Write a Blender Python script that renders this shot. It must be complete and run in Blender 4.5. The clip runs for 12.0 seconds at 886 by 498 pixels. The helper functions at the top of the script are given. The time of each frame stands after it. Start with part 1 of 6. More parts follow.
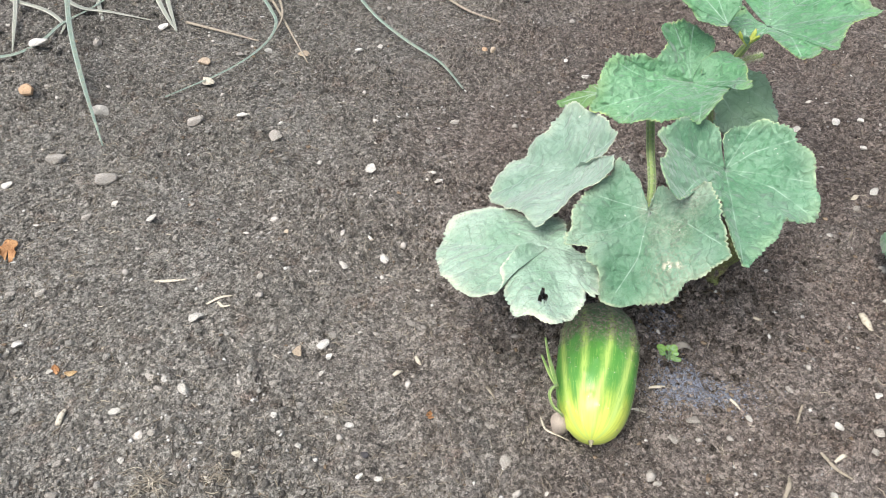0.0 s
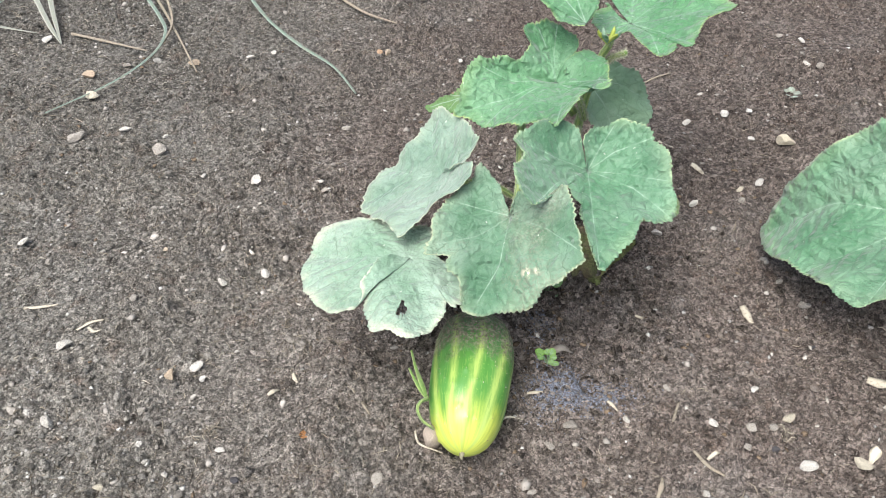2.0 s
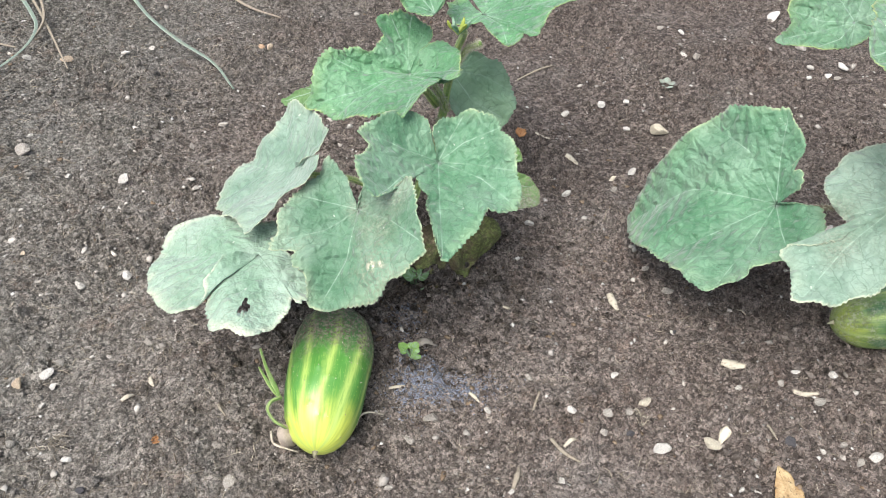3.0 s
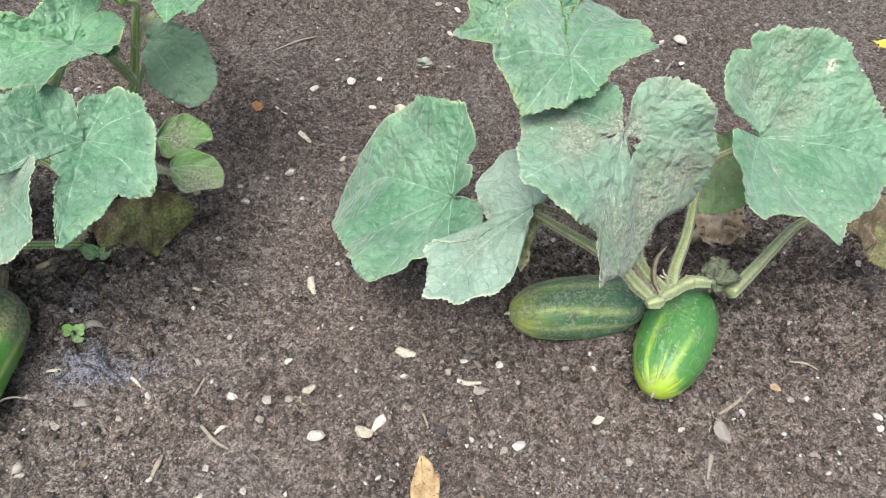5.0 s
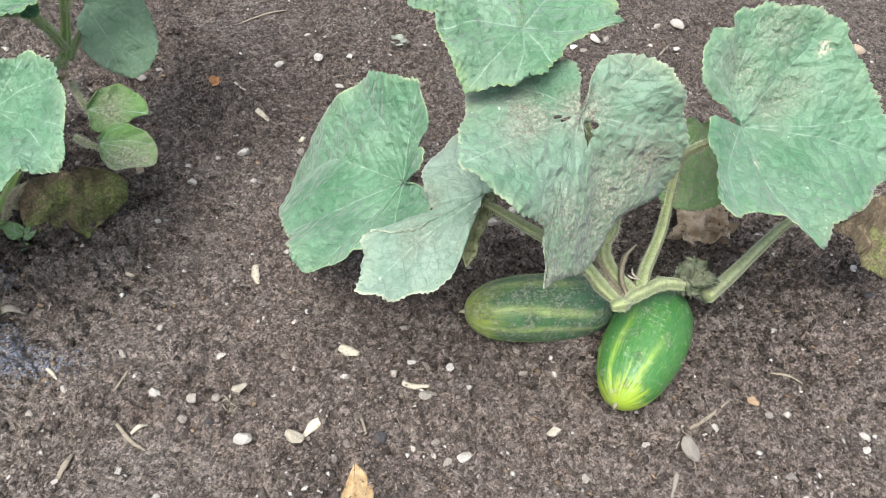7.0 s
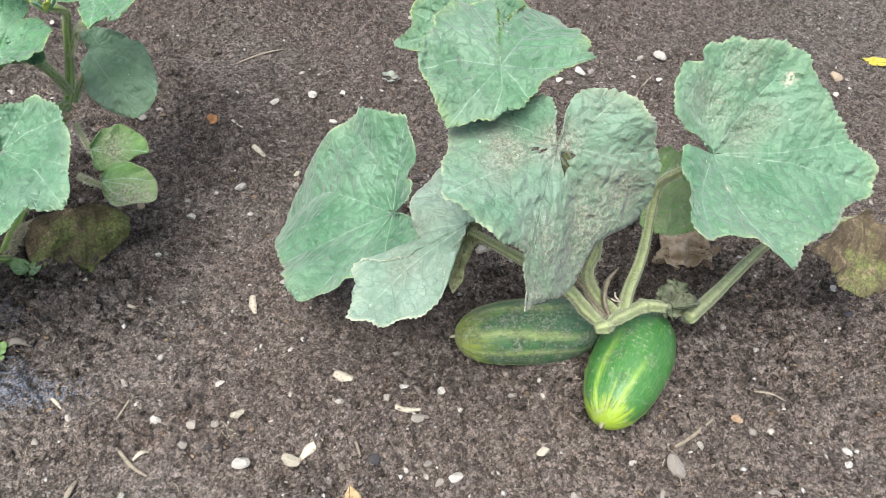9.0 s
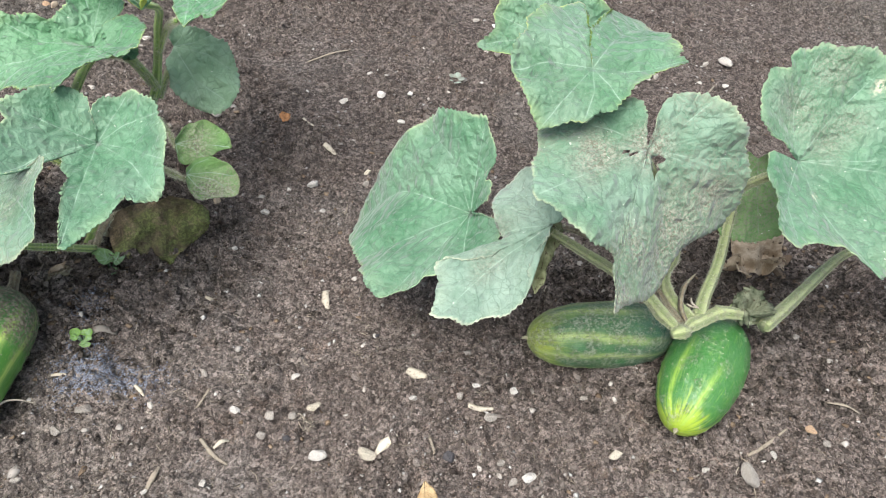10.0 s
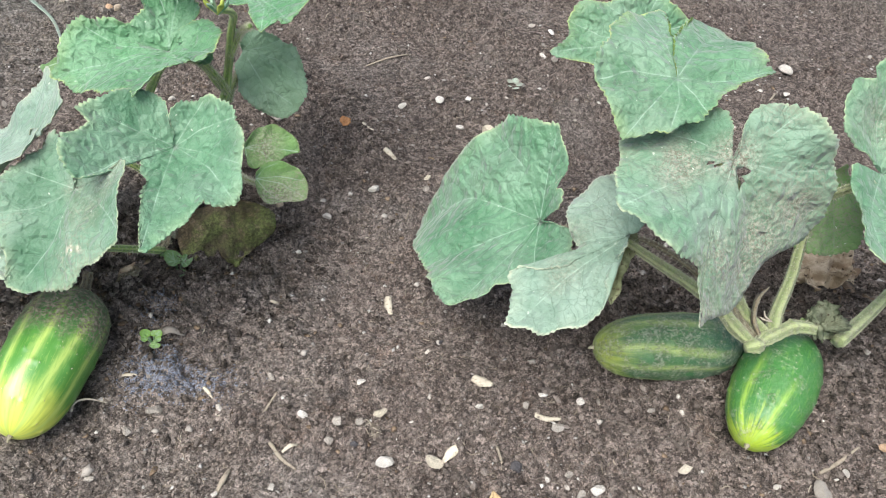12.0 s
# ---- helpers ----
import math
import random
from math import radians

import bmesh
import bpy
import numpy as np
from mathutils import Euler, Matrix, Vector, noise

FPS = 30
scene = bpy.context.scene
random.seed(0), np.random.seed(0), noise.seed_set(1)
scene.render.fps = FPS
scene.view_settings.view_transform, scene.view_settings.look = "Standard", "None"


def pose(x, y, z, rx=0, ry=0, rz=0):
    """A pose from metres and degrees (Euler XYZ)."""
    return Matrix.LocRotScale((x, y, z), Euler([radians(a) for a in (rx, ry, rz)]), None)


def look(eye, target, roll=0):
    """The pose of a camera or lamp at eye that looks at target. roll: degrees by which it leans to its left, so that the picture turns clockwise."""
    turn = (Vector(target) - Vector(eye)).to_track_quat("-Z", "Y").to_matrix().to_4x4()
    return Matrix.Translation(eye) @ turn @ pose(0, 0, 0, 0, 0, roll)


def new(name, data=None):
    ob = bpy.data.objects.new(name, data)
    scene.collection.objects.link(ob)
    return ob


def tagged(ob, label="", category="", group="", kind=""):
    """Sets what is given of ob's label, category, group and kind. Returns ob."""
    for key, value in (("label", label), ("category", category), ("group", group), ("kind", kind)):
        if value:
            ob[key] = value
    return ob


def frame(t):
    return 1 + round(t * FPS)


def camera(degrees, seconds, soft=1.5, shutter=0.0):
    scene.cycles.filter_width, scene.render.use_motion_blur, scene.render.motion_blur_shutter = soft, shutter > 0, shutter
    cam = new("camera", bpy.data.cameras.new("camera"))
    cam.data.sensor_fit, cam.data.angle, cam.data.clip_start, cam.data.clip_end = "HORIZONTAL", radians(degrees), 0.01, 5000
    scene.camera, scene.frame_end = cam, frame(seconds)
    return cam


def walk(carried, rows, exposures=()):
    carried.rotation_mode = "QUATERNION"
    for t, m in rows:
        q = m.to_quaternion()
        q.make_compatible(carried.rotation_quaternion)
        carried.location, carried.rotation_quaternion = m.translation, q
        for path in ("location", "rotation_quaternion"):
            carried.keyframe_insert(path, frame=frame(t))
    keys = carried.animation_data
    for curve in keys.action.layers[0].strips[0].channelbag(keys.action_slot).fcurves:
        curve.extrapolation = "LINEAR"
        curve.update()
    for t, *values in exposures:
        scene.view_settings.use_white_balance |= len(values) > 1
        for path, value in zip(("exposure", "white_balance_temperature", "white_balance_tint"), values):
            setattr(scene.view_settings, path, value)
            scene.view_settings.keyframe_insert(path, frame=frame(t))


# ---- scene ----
import functools

cam = camera(60.0, 12.0, 0.42)
EXPOSURE = 1.14

PATH = [
    (0, (0.215, 0.146, 0.605), (0.066, 1.539, -0.822), -1.2),
    (0.5, (0.227, 0.152, 0.609), (0.142, 1.55, -0.82), -0.3),
    (1, (0.236, 0.154, 0.601), (0.163, 1.543, -0.837), 0.5),
    (1.5, (0.246, 0.16, 0.598), (0.177, 1.555, -0.833), 0.6),
    (2, (0.299, 0.172, 0.602), (0.247, 1.563, -0.834), -1.0),
    (2.5, (0.337, 0.167, 0.598), (0.372, 1.59, -0.806), 2.0),
    (3, (0.377, 0.174, 0.594), (0.471, 1.56, -0.845), 1.8),
    (3.5, (0.441, 0.18, 0.595), (0.664, 1.542, -0.853), 5.2),
    (3.7, (0.47, 0.18, 0.597), (0.717, 1.529, -0.86), 6.5),
    (5.3, (0.615, 0.185, 0.626), (0.937, 1.468, -0.874), 11.7),
    (5.5, (0.628, 0.186, 0.612), (0.951, 1.488, -0.871), 11.8),
    (6, (0.645, 0.194, 0.609), (0.971, 1.476, -0.891), 12.6),
    (6.5, (0.652, 0.213, 0.598), (0.937, 1.486, -0.919), 11.4),
    (7, (0.659, 0.219, 0.588), (0.941, 1.485, -0.934), 11.9),
    (7.5, (0.662, 0.219, 0.588), (0.931, 1.466, -0.951), 11.5),
    (7.7, (0.658, 0.21, 0.608), (0.938, 1.498, -0.896), 11.0),
    (9.3, (0.667, 0.197, 0.608), (0.937, 1.536, -0.852), 9.9),
    (9.5, (0.656, 0.195, 0.613), (0.897, 1.548, -0.84), 9.8),
    (10, (0.626, 0.196, 0.605), (0.82, 1.532, -0.87), 9.2),
    (10.5, (0.602, 0.203, 0.603), (0.76, 1.542, -0.874), 9.8),
    (11, (0.603, 0.205, 0.608), (0.744, 1.566, -0.85), 9.0),
    (11.5, (0.612, 0.204, 0.605), (0.765, 1.557, -0.86), 8.7),
    (12, (0.589, 0.202, 0.602), (0.714, 1.543, -0.877), 8.0),
]
walk(cam, [(t, look(eye, target, roll)) for t, eye, target, roll in PATH], ((0.0, EXPOSURE), (12.0, EXPOSURE)))

# ---- light: a bright overcast sky with a wide, weak sun ----
SUN_HEIGHT, SUN_TURN = 66.0, 222.0
world = bpy.data.worlds.new("overcast_sky")
scene.world = world
world.use_nodes = True
wn = world.node_tree
sky = wn.nodes.new("ShaderNodeTexSky")
sky.sky_type = "NISHITA"
sky.sun_disc = False
sky.sun_elevation, sky.sun_rotation = radians(SUN_HEIGHT), radians(SUN_TURN)
sky.air_density, sky.dust_density, sky.ozone_density = 1.0, 3.0, 0.8
# the cloud cover takes most of the blue out of the sky
cloud = wn.nodes.new("ShaderNodeRGBToBW")
wn.links.new(sky.outputs[0], cloud.inputs[0])
veil = wn.nodes.new("ShaderNodeMix")
veil.data_type = "RGBA"
veil.inputs[0].default_value = 0.38
wn.links.new(sky.outputs[0], veil.inputs[6])
wn.links.new(cloud.outputs[0], veil.inputs[7])
wn.links.new(veil.outputs[2], wn.nodes["Background"].inputs[0])
wn.nodes["Background"].inputs[1].default_value = 0.121
sun = new("sun", bpy.data.lights.new("sun", "SUN"))
sun.data.energy, sun.data.angle, sun.data.color = 2.1, radians(44), (1.0, 0.985, 0.97)
sun.matrix_basis = look((0, 0, 5), (-5 * math.sin(radians(SUN_TURN)) / math.tan(radians(SUN_HEIGHT)), -5 * math.cos(radians(SUN_TURN)) / math.tan(radians(SUN_HEIGHT)), 0))


# ---- materials ----
class Nodes:
    """Short hand for building one node material."""

    def __init__(self, name):
        self.mat = bpy.data.materials.new(name)
        self.mat.use_nodes = True
        self.tree = self.mat.node_tree
        self.shader = self.tree.nodes["Principled BSDF"]
        self.coord = self.tree.nodes.new("ShaderNodeTexCoord").outputs["Object"]

    def put(self, socket, value):
        if isinstance(value, bpy.types.NodeSocket):
            self.tree.links.new(value, socket)
        elif isinstance(value, tuple) and len(value) == 3 and socket.type == "RGBA":
            socket.default_value = (*value, 1)
        else:
            socket.default_value = value

    def noise(self, scale, detail=4.0, rough=0.55, distort=0.0, colour=False):
        n = self.tree.nodes.new("ShaderNodeTexNoise")
        self.put(n.inputs["Vector"], self.coord)
        n.inputs["Scale"].default_value, n.inputs["Detail"].default_value = scale, detail
        n.inputs["Roughness"].default_value, n.inputs["Distortion"].default_value = rough, distort
        return n.outputs["Color" if colour else "Fac"]

    def voronoi(self, scale, feature="F1"):
        n = self.tree.nodes.new("ShaderNodeTexVoronoi")
        n.feature = feature
        self.put(n.inputs["Vector"], self.coord)
        n.inputs["Scale"].default_value = scale
        return n.outputs["Distance"]

    def warped(self, scale, amount):
        """The coordinates, shaken by a noise, so that cells lose their straight edges."""
        a = self.tree.nodes.new("ShaderNodeVectorMath")
        a.operation = "SUBTRACT"
        self.put(a.inputs[0], self.noise(scale, 3, 0.6, 0.0, True))
        a.inputs[1].default_value = (0.5, 0.5, 0.5)
        b = self.tree.nodes.new("ShaderNodeVectorMath")
        b.operation = "SCALE"
        self.put(b.inputs[0], a.outputs[0])
        b.inputs["Scale"].default_value = amount
        c = self.tree.nodes.new("ShaderNodeVectorMath")
        c.operation = "ADD"
        self.put(c.inputs[0], self.coord)
        self.put(c.inputs[1], b.outputs[0])
        return c.outputs[0]

    def net(self, scale, warp):
        """Distance from a net of creases."""
        n = self.tree.nodes.new("ShaderNodeTexVoronoi")
        n.feature = "DISTANCE_TO_EDGE"
        self.put(n.inputs["Vector"], self.warped(90, warp))
        n.inputs["Scale"].default_value = scale
        return n.outputs["Distance"]

    def cells(self, scale):
        """Grey cells from dark to light, one value a cell."""
        n = self.tree.nodes.new("ShaderNodeTexVoronoi")
        self.put(n.inputs["Vector"], self.warped(420, 0.004))
        n.inputs["Scale"].default_value = scale
        g = self.tree.nodes.new("ShaderNodeSeparateColor")
        self.put(g.inputs[0], n.outputs["Color"])
        v = self.ramp(g.outputs[0], 0.0, 1.0, 0.45, 1.9)
        k = self.tree.nodes.new("ShaderNodeCombineColor")
        for s in k.inputs:
            self.put(s, v)
        return k.outputs[0]

    def attr(self, name):
        n = self.tree.nodes.new("ShaderNodeAttribute")
        n.attribute_name = name
        return n.outputs["Fac"]

    def ramp(self, value, low, high, a=0.0, b=1.0):
        n = self.tree.nodes.new("ShaderNodeMapRange")
        n.interpolation_type = "SMOOTHSTEP"
        for k, v in zip(("Value", "From Min", "From Max", "To Min", "To Max"), (value, low, high, a, b)):
            self.put(n.inputs[k], v)
        return n.outputs[0]

    def math(self, op, a, b=0.0):
        n = self.tree.nodes.new("ShaderNodeMath")
        n.operation = op
        self.put(n.inputs[0], a)
        self.put(n.inputs[1], b)
        return n.outputs[0]

    def mix(self, fac, a, b, blend="MIX"):
        n = self.tree.nodes.new("ShaderNodeMix")
        n.data_type, n.blend_type = "RGBA", blend
        self.put(n.inputs[0], fac)
        self.put(n.inputs[6], a)
        self.put(n.inputs[7], b)
        return n.outputs[2]

    def random(self):
        return self.tree.nodes.new("ShaderNodeObjectInfo").outputs["Random"]

    def island(self):
        return self.tree.nodes.new("ShaderNodeNewGeometry").outputs["Random Per Island"]

    def bump(self, height, strength, distance, below=None):
        n = self.tree.nodes.new("ShaderNodeBump")
        n.inputs["Strength"].default_value, n.inputs["Distance"].default_value = strength, distance
        self.put(n.inputs["Height"], height)
        if below:
            self.put(n.inputs["Normal"], below)
        return n.outputs[0]

    def done(self, colour, roughness, normal=None, specular=0.4, translucent=None, sheen=0.0):
        s = self.shader
        self.put(s.inputs["Base Color"], colour)
        self.put(s.inputs["Roughness"], roughness)
        s.inputs["Specular IOR Level"].default_value = specular
        if sheen:
            s.inputs["Sheen Weight"].default_value, s.inputs["Sheen Roughness"].default_value = sheen, 0.5
        if normal:
            self.put(s.inputs["Normal"], normal)
        if translucent:
            t = self.tree.nodes.new("ShaderNodeBsdfTranslucent")
            self.put(t.inputs[0], translucent)
            m = self.tree.nodes.new("ShaderNodeMixShader")
            m.inputs[0].default_value = 0.12
            self.put(m.inputs[1], s.outputs[0])
            self.put(m.inputs[2], t.outputs[0])
            self.put(self.tree.nodes["Material Output"].inputs[0], m.outputs[0])
        return self.mat


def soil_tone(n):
    """How brown the soil is: an uneven browner, darker patch round the plants, and here and there beyond; the rest is
    lighter and grey.
    """
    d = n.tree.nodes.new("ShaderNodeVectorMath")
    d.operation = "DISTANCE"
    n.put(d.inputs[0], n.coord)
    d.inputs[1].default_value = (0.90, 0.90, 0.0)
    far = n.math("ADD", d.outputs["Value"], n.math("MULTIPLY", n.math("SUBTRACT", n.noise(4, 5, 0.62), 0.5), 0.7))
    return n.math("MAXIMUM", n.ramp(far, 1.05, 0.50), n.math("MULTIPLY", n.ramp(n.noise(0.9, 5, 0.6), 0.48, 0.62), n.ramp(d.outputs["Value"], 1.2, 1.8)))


def far_falloff(n):
    """Grey values for multiplying: a light falloff put into the soil colour, darker from the near to the far side of
    the bed.
    """
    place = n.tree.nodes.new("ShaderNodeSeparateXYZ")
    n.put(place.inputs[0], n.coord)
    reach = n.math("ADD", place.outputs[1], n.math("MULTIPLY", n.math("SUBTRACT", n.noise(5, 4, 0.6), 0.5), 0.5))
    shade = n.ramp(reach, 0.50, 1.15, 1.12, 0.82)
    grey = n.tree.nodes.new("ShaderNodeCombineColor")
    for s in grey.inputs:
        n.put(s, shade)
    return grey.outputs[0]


def soil_material():
    n = Nodes("garden_soil")
    brownness = soil_tone(n)
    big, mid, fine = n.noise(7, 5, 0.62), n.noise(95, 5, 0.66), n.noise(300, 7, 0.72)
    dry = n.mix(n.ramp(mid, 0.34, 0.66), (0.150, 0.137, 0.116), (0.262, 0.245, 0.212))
    brown_soil = n.mix(n.ramp(mid, 0.34, 0.66), (0.126, 0.101, 0.086), (0.236, 0.196, 0.168))
    c = n.mix(brownness, dry, brown_soil)
    c = n.mix(n.math("MULTIPLY", n.ramp(big, 0.50, 0.66), 0.5), c, n.mix(brownness, (0.270, 0.256, 0.228), (0.240, 0.214, 0.190)))
    c = n.mix(n.math("MULTIPLY", n.ramp(n.noise(30, 5, 0.65), 0.56, 0.66), 0.40), c, (0.160, 0.112, 0.084))
    c = n.mix(0.66, c, n.mix(1.0, c, n.cells(290), "MULTIPLY"))
    c = n.mix(0.60, c, n.mix(1.0, c, n.cells(640), "MULTIPLY"))
    # hollows of the fine bump are painted near-black, as shade between grains
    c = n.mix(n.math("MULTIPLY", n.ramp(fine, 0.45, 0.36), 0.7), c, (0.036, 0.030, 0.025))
    c = n.mix(n.math("MULTIPLY", n.ramp(n.noise(420, 4, 0.7), 0.57, 0.66), 0.6), c, (0.440, 0.405, 0.360))
    c = n.mix(1.0, c, far_falloff(n), "MULTIPLY")
    b = n.bump(n.noise(130, 6, 0.70, 0.4), 0.9, 0.008)
    b = n.bump(n.net(260, 0.006), 0.6, 0.004, b)
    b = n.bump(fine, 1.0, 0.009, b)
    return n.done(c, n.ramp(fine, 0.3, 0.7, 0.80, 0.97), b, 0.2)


def crumb_material():
    n = Nodes("soil_crumbs")
    brownness = soil_tone(n)
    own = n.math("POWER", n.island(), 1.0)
    c = n.mix(brownness, n.mix(own, (0.130, 0.118, 0.100), (0.560, 0.525, 0.460)), n.mix(own, (0.110, 0.088, 0.074), (0.500, 0.428, 0.368)))
    c = n.mix(n.math("MULTIPLY", n.ramp(n.noise(600, 5, 0.75), 0.46, 0.60), 0.35), c, n.mix(0.6, c, (0.022, 0.018, 0.014)))
    c = n.mix(1.0, c, far_falloff(n), "MULTIPLY")
    return n.done(c, 0.92, n.bump(n.noise(700, 6, 0.75), 1.0, 0.006), 0.2)


def clod_material():
    n = Nodes("dark_clods")
    c = n.mix(n.ramp(n.noise(260, 6, 0.7), 0.40, 0.62), (0.036, 0.029, 0.023), (0.225, 0.188, 0.155))
    c = n.mix(n.math("MULTIPLY", n.ramp(n.noise(900, 4, 0.7), 0.56, 0.64), 0.6), c, (0.260, 0.220, 0.180))
    return n.done(c, 0.9, n.bump(n.noise(420, 7, 0.8), 1.0, 0.008), 0.2)


def stone_material(name, dark, light, dirt=0.5):
    n = Nodes(name)
    c = n.mix(n.random(), dark, light)
    c = n.mix(n.ramp(n.noise(150, 6, 0.7), 0.42, 0.66), c, n.mix(0.45, c, (0.20, 0.18, 0.155)))
    c = n.mix(n.math("MULTIPLY", n.ramp(n.noise(330, 6, 0.75), 0.47, 0.60), dirt), c, (0.110, 0.092, 0.076))
    c = n.mix(n.math("MULTIPLY", n.ramp(n.noise(95, 4, 0.7), 0.54, 0.60), dirt), c, (0.085, 0.070, 0.058))
    return n.done(c, 0.72, n.bump(n.noise(600, 6, 0.7), 0.8, 0.0016), 0.3)


def fibre_material(name, dark, light):
    n = Nodes(name)
    c = n.mix(n.island(), dark, light)
    c = n.mix(n.math("MULTIPLY", n.ramp(n.noise(300, 4), 0.5, 0.7), 0.6), c, (0.09, 0.07, 0.055))
    return n.done(c, 0.75, n.bump(n.noise(900, 3), 0.4, 0.0006), 0.3)


def leaf_material(name, deep, pale, rim, dust=0.2, bloom_sheen=0.25, gloss=0.48, dirt=(0.225, 0.212, 0.155), edge=0.968, quilt=0.8):
    """Hairy cucumber leaf: deep and pale green, pale veins, a lighter rim, soil dust, and a grey bloom with sky sheen
    put into the colour.
    """
    n = Nodes(name)
    vein, out = n.attr("vein"), n.attr("rim")
    patch, grain, net, small = n.noise(24, 4, 0.55), n.noise(480, 5, 0.7), n.net(100, 0.006), n.attr("branch")
    c = n.mix(n.ramp(patch, 0.24, 0.72), deep, pale)
    c = n.mix(n.math("MULTIPLY", n.ramp(n.noise(20, 4, 0.6), 0.32, 0.72), bloom_sheen), c, (0.365, 0.460, 0.375))
    shift = n.math("MULTIPLY", n.math("SUBTRACT", n.noise(30, 4, 0.6), 0.5), 0.034)
    rung = n.math("ABSOLUTE", n.math("SUBTRACT", n.math("FRACT", n.math("DIVIDE", n.math("ADD", small, shift), 0.0165)), 0.5))
    # quilting relief shaded in colour: panels paler, creases and side-vein furrows darker
    panel = n.math("MULTIPLY", n.ramp(net, 0.05, 0.30), n.ramp(n.noise(140, 3, 0.6), 0.35, 0.65))
    c = n.mix(n.math("MULTIPLY", panel, 0.12), c, n.mix(0.5, pale, (0.42, 0.54, 0.42)))
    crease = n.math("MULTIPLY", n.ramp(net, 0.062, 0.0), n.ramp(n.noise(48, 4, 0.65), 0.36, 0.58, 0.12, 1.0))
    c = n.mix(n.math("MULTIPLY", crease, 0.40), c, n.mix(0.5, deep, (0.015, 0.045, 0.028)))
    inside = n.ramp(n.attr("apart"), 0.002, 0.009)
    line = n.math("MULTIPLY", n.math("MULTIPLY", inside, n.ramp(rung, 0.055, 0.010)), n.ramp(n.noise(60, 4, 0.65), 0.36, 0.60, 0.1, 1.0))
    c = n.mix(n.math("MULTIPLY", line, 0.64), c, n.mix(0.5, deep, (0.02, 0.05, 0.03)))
    rib = n.math("MULTIPLY", n.ramp(n.math("ABSOLUTE", n.attr("side")), 0.00070, 0.00015), n.ramp(n.attr("mid"), 0.0045, 0.0025))
    c = n.mix(n.math("MULTIPLY", vein, n.ramp(n.noise(120, 3), 0.35, 0.6, 0.03, 0.14)), c, (0.30, 0.44, 0.32))
    c = n.mix(n.math("MULTIPLY", rib, n.ramp(n.noise(60, 4), 0.38, 0.62, 0.10, 0.60)), c, (0.34, 0.47, 0.36))
    c = n.mix(n.math("MULTIPLY", n.ramp(out, 0.80, 1.0), n.ramp(n.noise(28, 3), 0.35, 0.65, 0.0, 0.45)), c, n.mix(0.55, pale, rim))
    c = n.mix(n.math("MULTIPLY", n.ramp(out, edge, 0.997), n.ramp(n.noise(38, 3), 0.38, 0.62, 0.0, 0.9)), c, rim)
    spots = n.math("MULTIPLY", n.ramp(n.noise(11, 4, 0.6), 0.42, 0.62), n.ramp(grain, 0.46, 0.56))
    c = n.mix(n.math("MULTIPLY", spots, dust), c, dirt)
    soil = n.math("MULTIPLY", n.attr("soiled"), n.ramp(n.noise(560, 5, 0.78), 0.44, 0.52, 0.15, 1.0))
    c = n.mix(soil, c, n.mix(n.ramp(n.noise(420, 3, 0.7), 0.40, 0.60), (0.120, 0.108, 0.074), n.mix(0.2, (0.370, 0.350, 0.275), c)))
    c = n.mix(n.math("MULTIPLY", n.ramp(n.noise(230, 2), 0.735, 0.76), 0.8), c, (0.56, 0.60, 0.50))
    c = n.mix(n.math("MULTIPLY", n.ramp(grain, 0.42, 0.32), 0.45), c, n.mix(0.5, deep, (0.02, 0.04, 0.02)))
    c = n.mix(n.math("MULTIPLY", n.attr("scorch"), n.ramp(n.noise(260, 4, 0.7), 0.40, 0.56)), c, (0.640, 0.570, 0.430))
    hairs = n.noise(1300, 3, 0.6)
    c = n.mix(n.math("MULTIPLY", n.ramp(hairs, 0.54, 0.66), 0.22), c, n.mix(0.5, pale, (0.50, 0.58, 0.44)))
    b = n.bump(n.noise(42, 2, 0.5), 0.42 * quilt, 0.008)
    b = n.bump(n.math("MULTIPLY", inside, n.ramp(rung, 0.0, 0.42)), 0.42, 0.0036, b)
    b = n.bump(n.ramp(net, 0.0, 0.45), 0.50 * quilt, 0.0028, b)
    b = n.bump(n.ramp(n.net(210, 0.004), 0.0, 0.5), 0.26 * quilt, 0.0011, b)
    b = n.bump(grain, 0.30, 0.0010, b)
    return n.done(c, n.ramp(grain, 0.3, 0.7, gloss, gloss + 0.2), b, 0.45, n.mix(0.5, pale, (0.16, 0.34, 0.05)), 0.25)


def underside_material():
    n = Nodes("leaf_underside")
    c = n.mix(n.ramp(n.noise(60, 4), 0.35, 0.7), (0.085, 0.150, 0.030), (0.150, 0.235, 0.055))
    c = n.mix(n.math("MULTIPLY", n.attr("vein"), 0.6), c, (0.27, 0.34, 0.14))
    return n.done(c, 0.7, n.bump(n.noise(380, 4), 0.5, 0.001), 0.25, (0.16, 0.26, 0.03))


def dying_material():
    n = Nodes("dying_leaf")
    c = n.mix(n.ramp(n.noise(14, 5, 0.65), 0.46, 0.60), (0.130, 0.100, 0.062), (0.190, 0.225, 0.075))
    c = n.mix(n.ramp(n.noise(75, 5, 0.7), 0.52, 0.66), c, (0.290, 0.225, 0.140))
    c = n.mix(n.math("MULTIPLY", n.ramp(n.noise(330, 5, 0.75), 0.44, 0.54), 0.6), c, (0.070, 0.056, 0.038))
    c = n.mix(n.math("MULTIPLY", n.attr("vein"), 0.35), c, (0.20, 0.17, 0.09))
    b = n.bump(n.noise(70, 4), 0.8, 0.008)
    return n.done(c, 0.85, n.bump(n.noise(260, 5), 0.8, 0.003, b), 0.2)


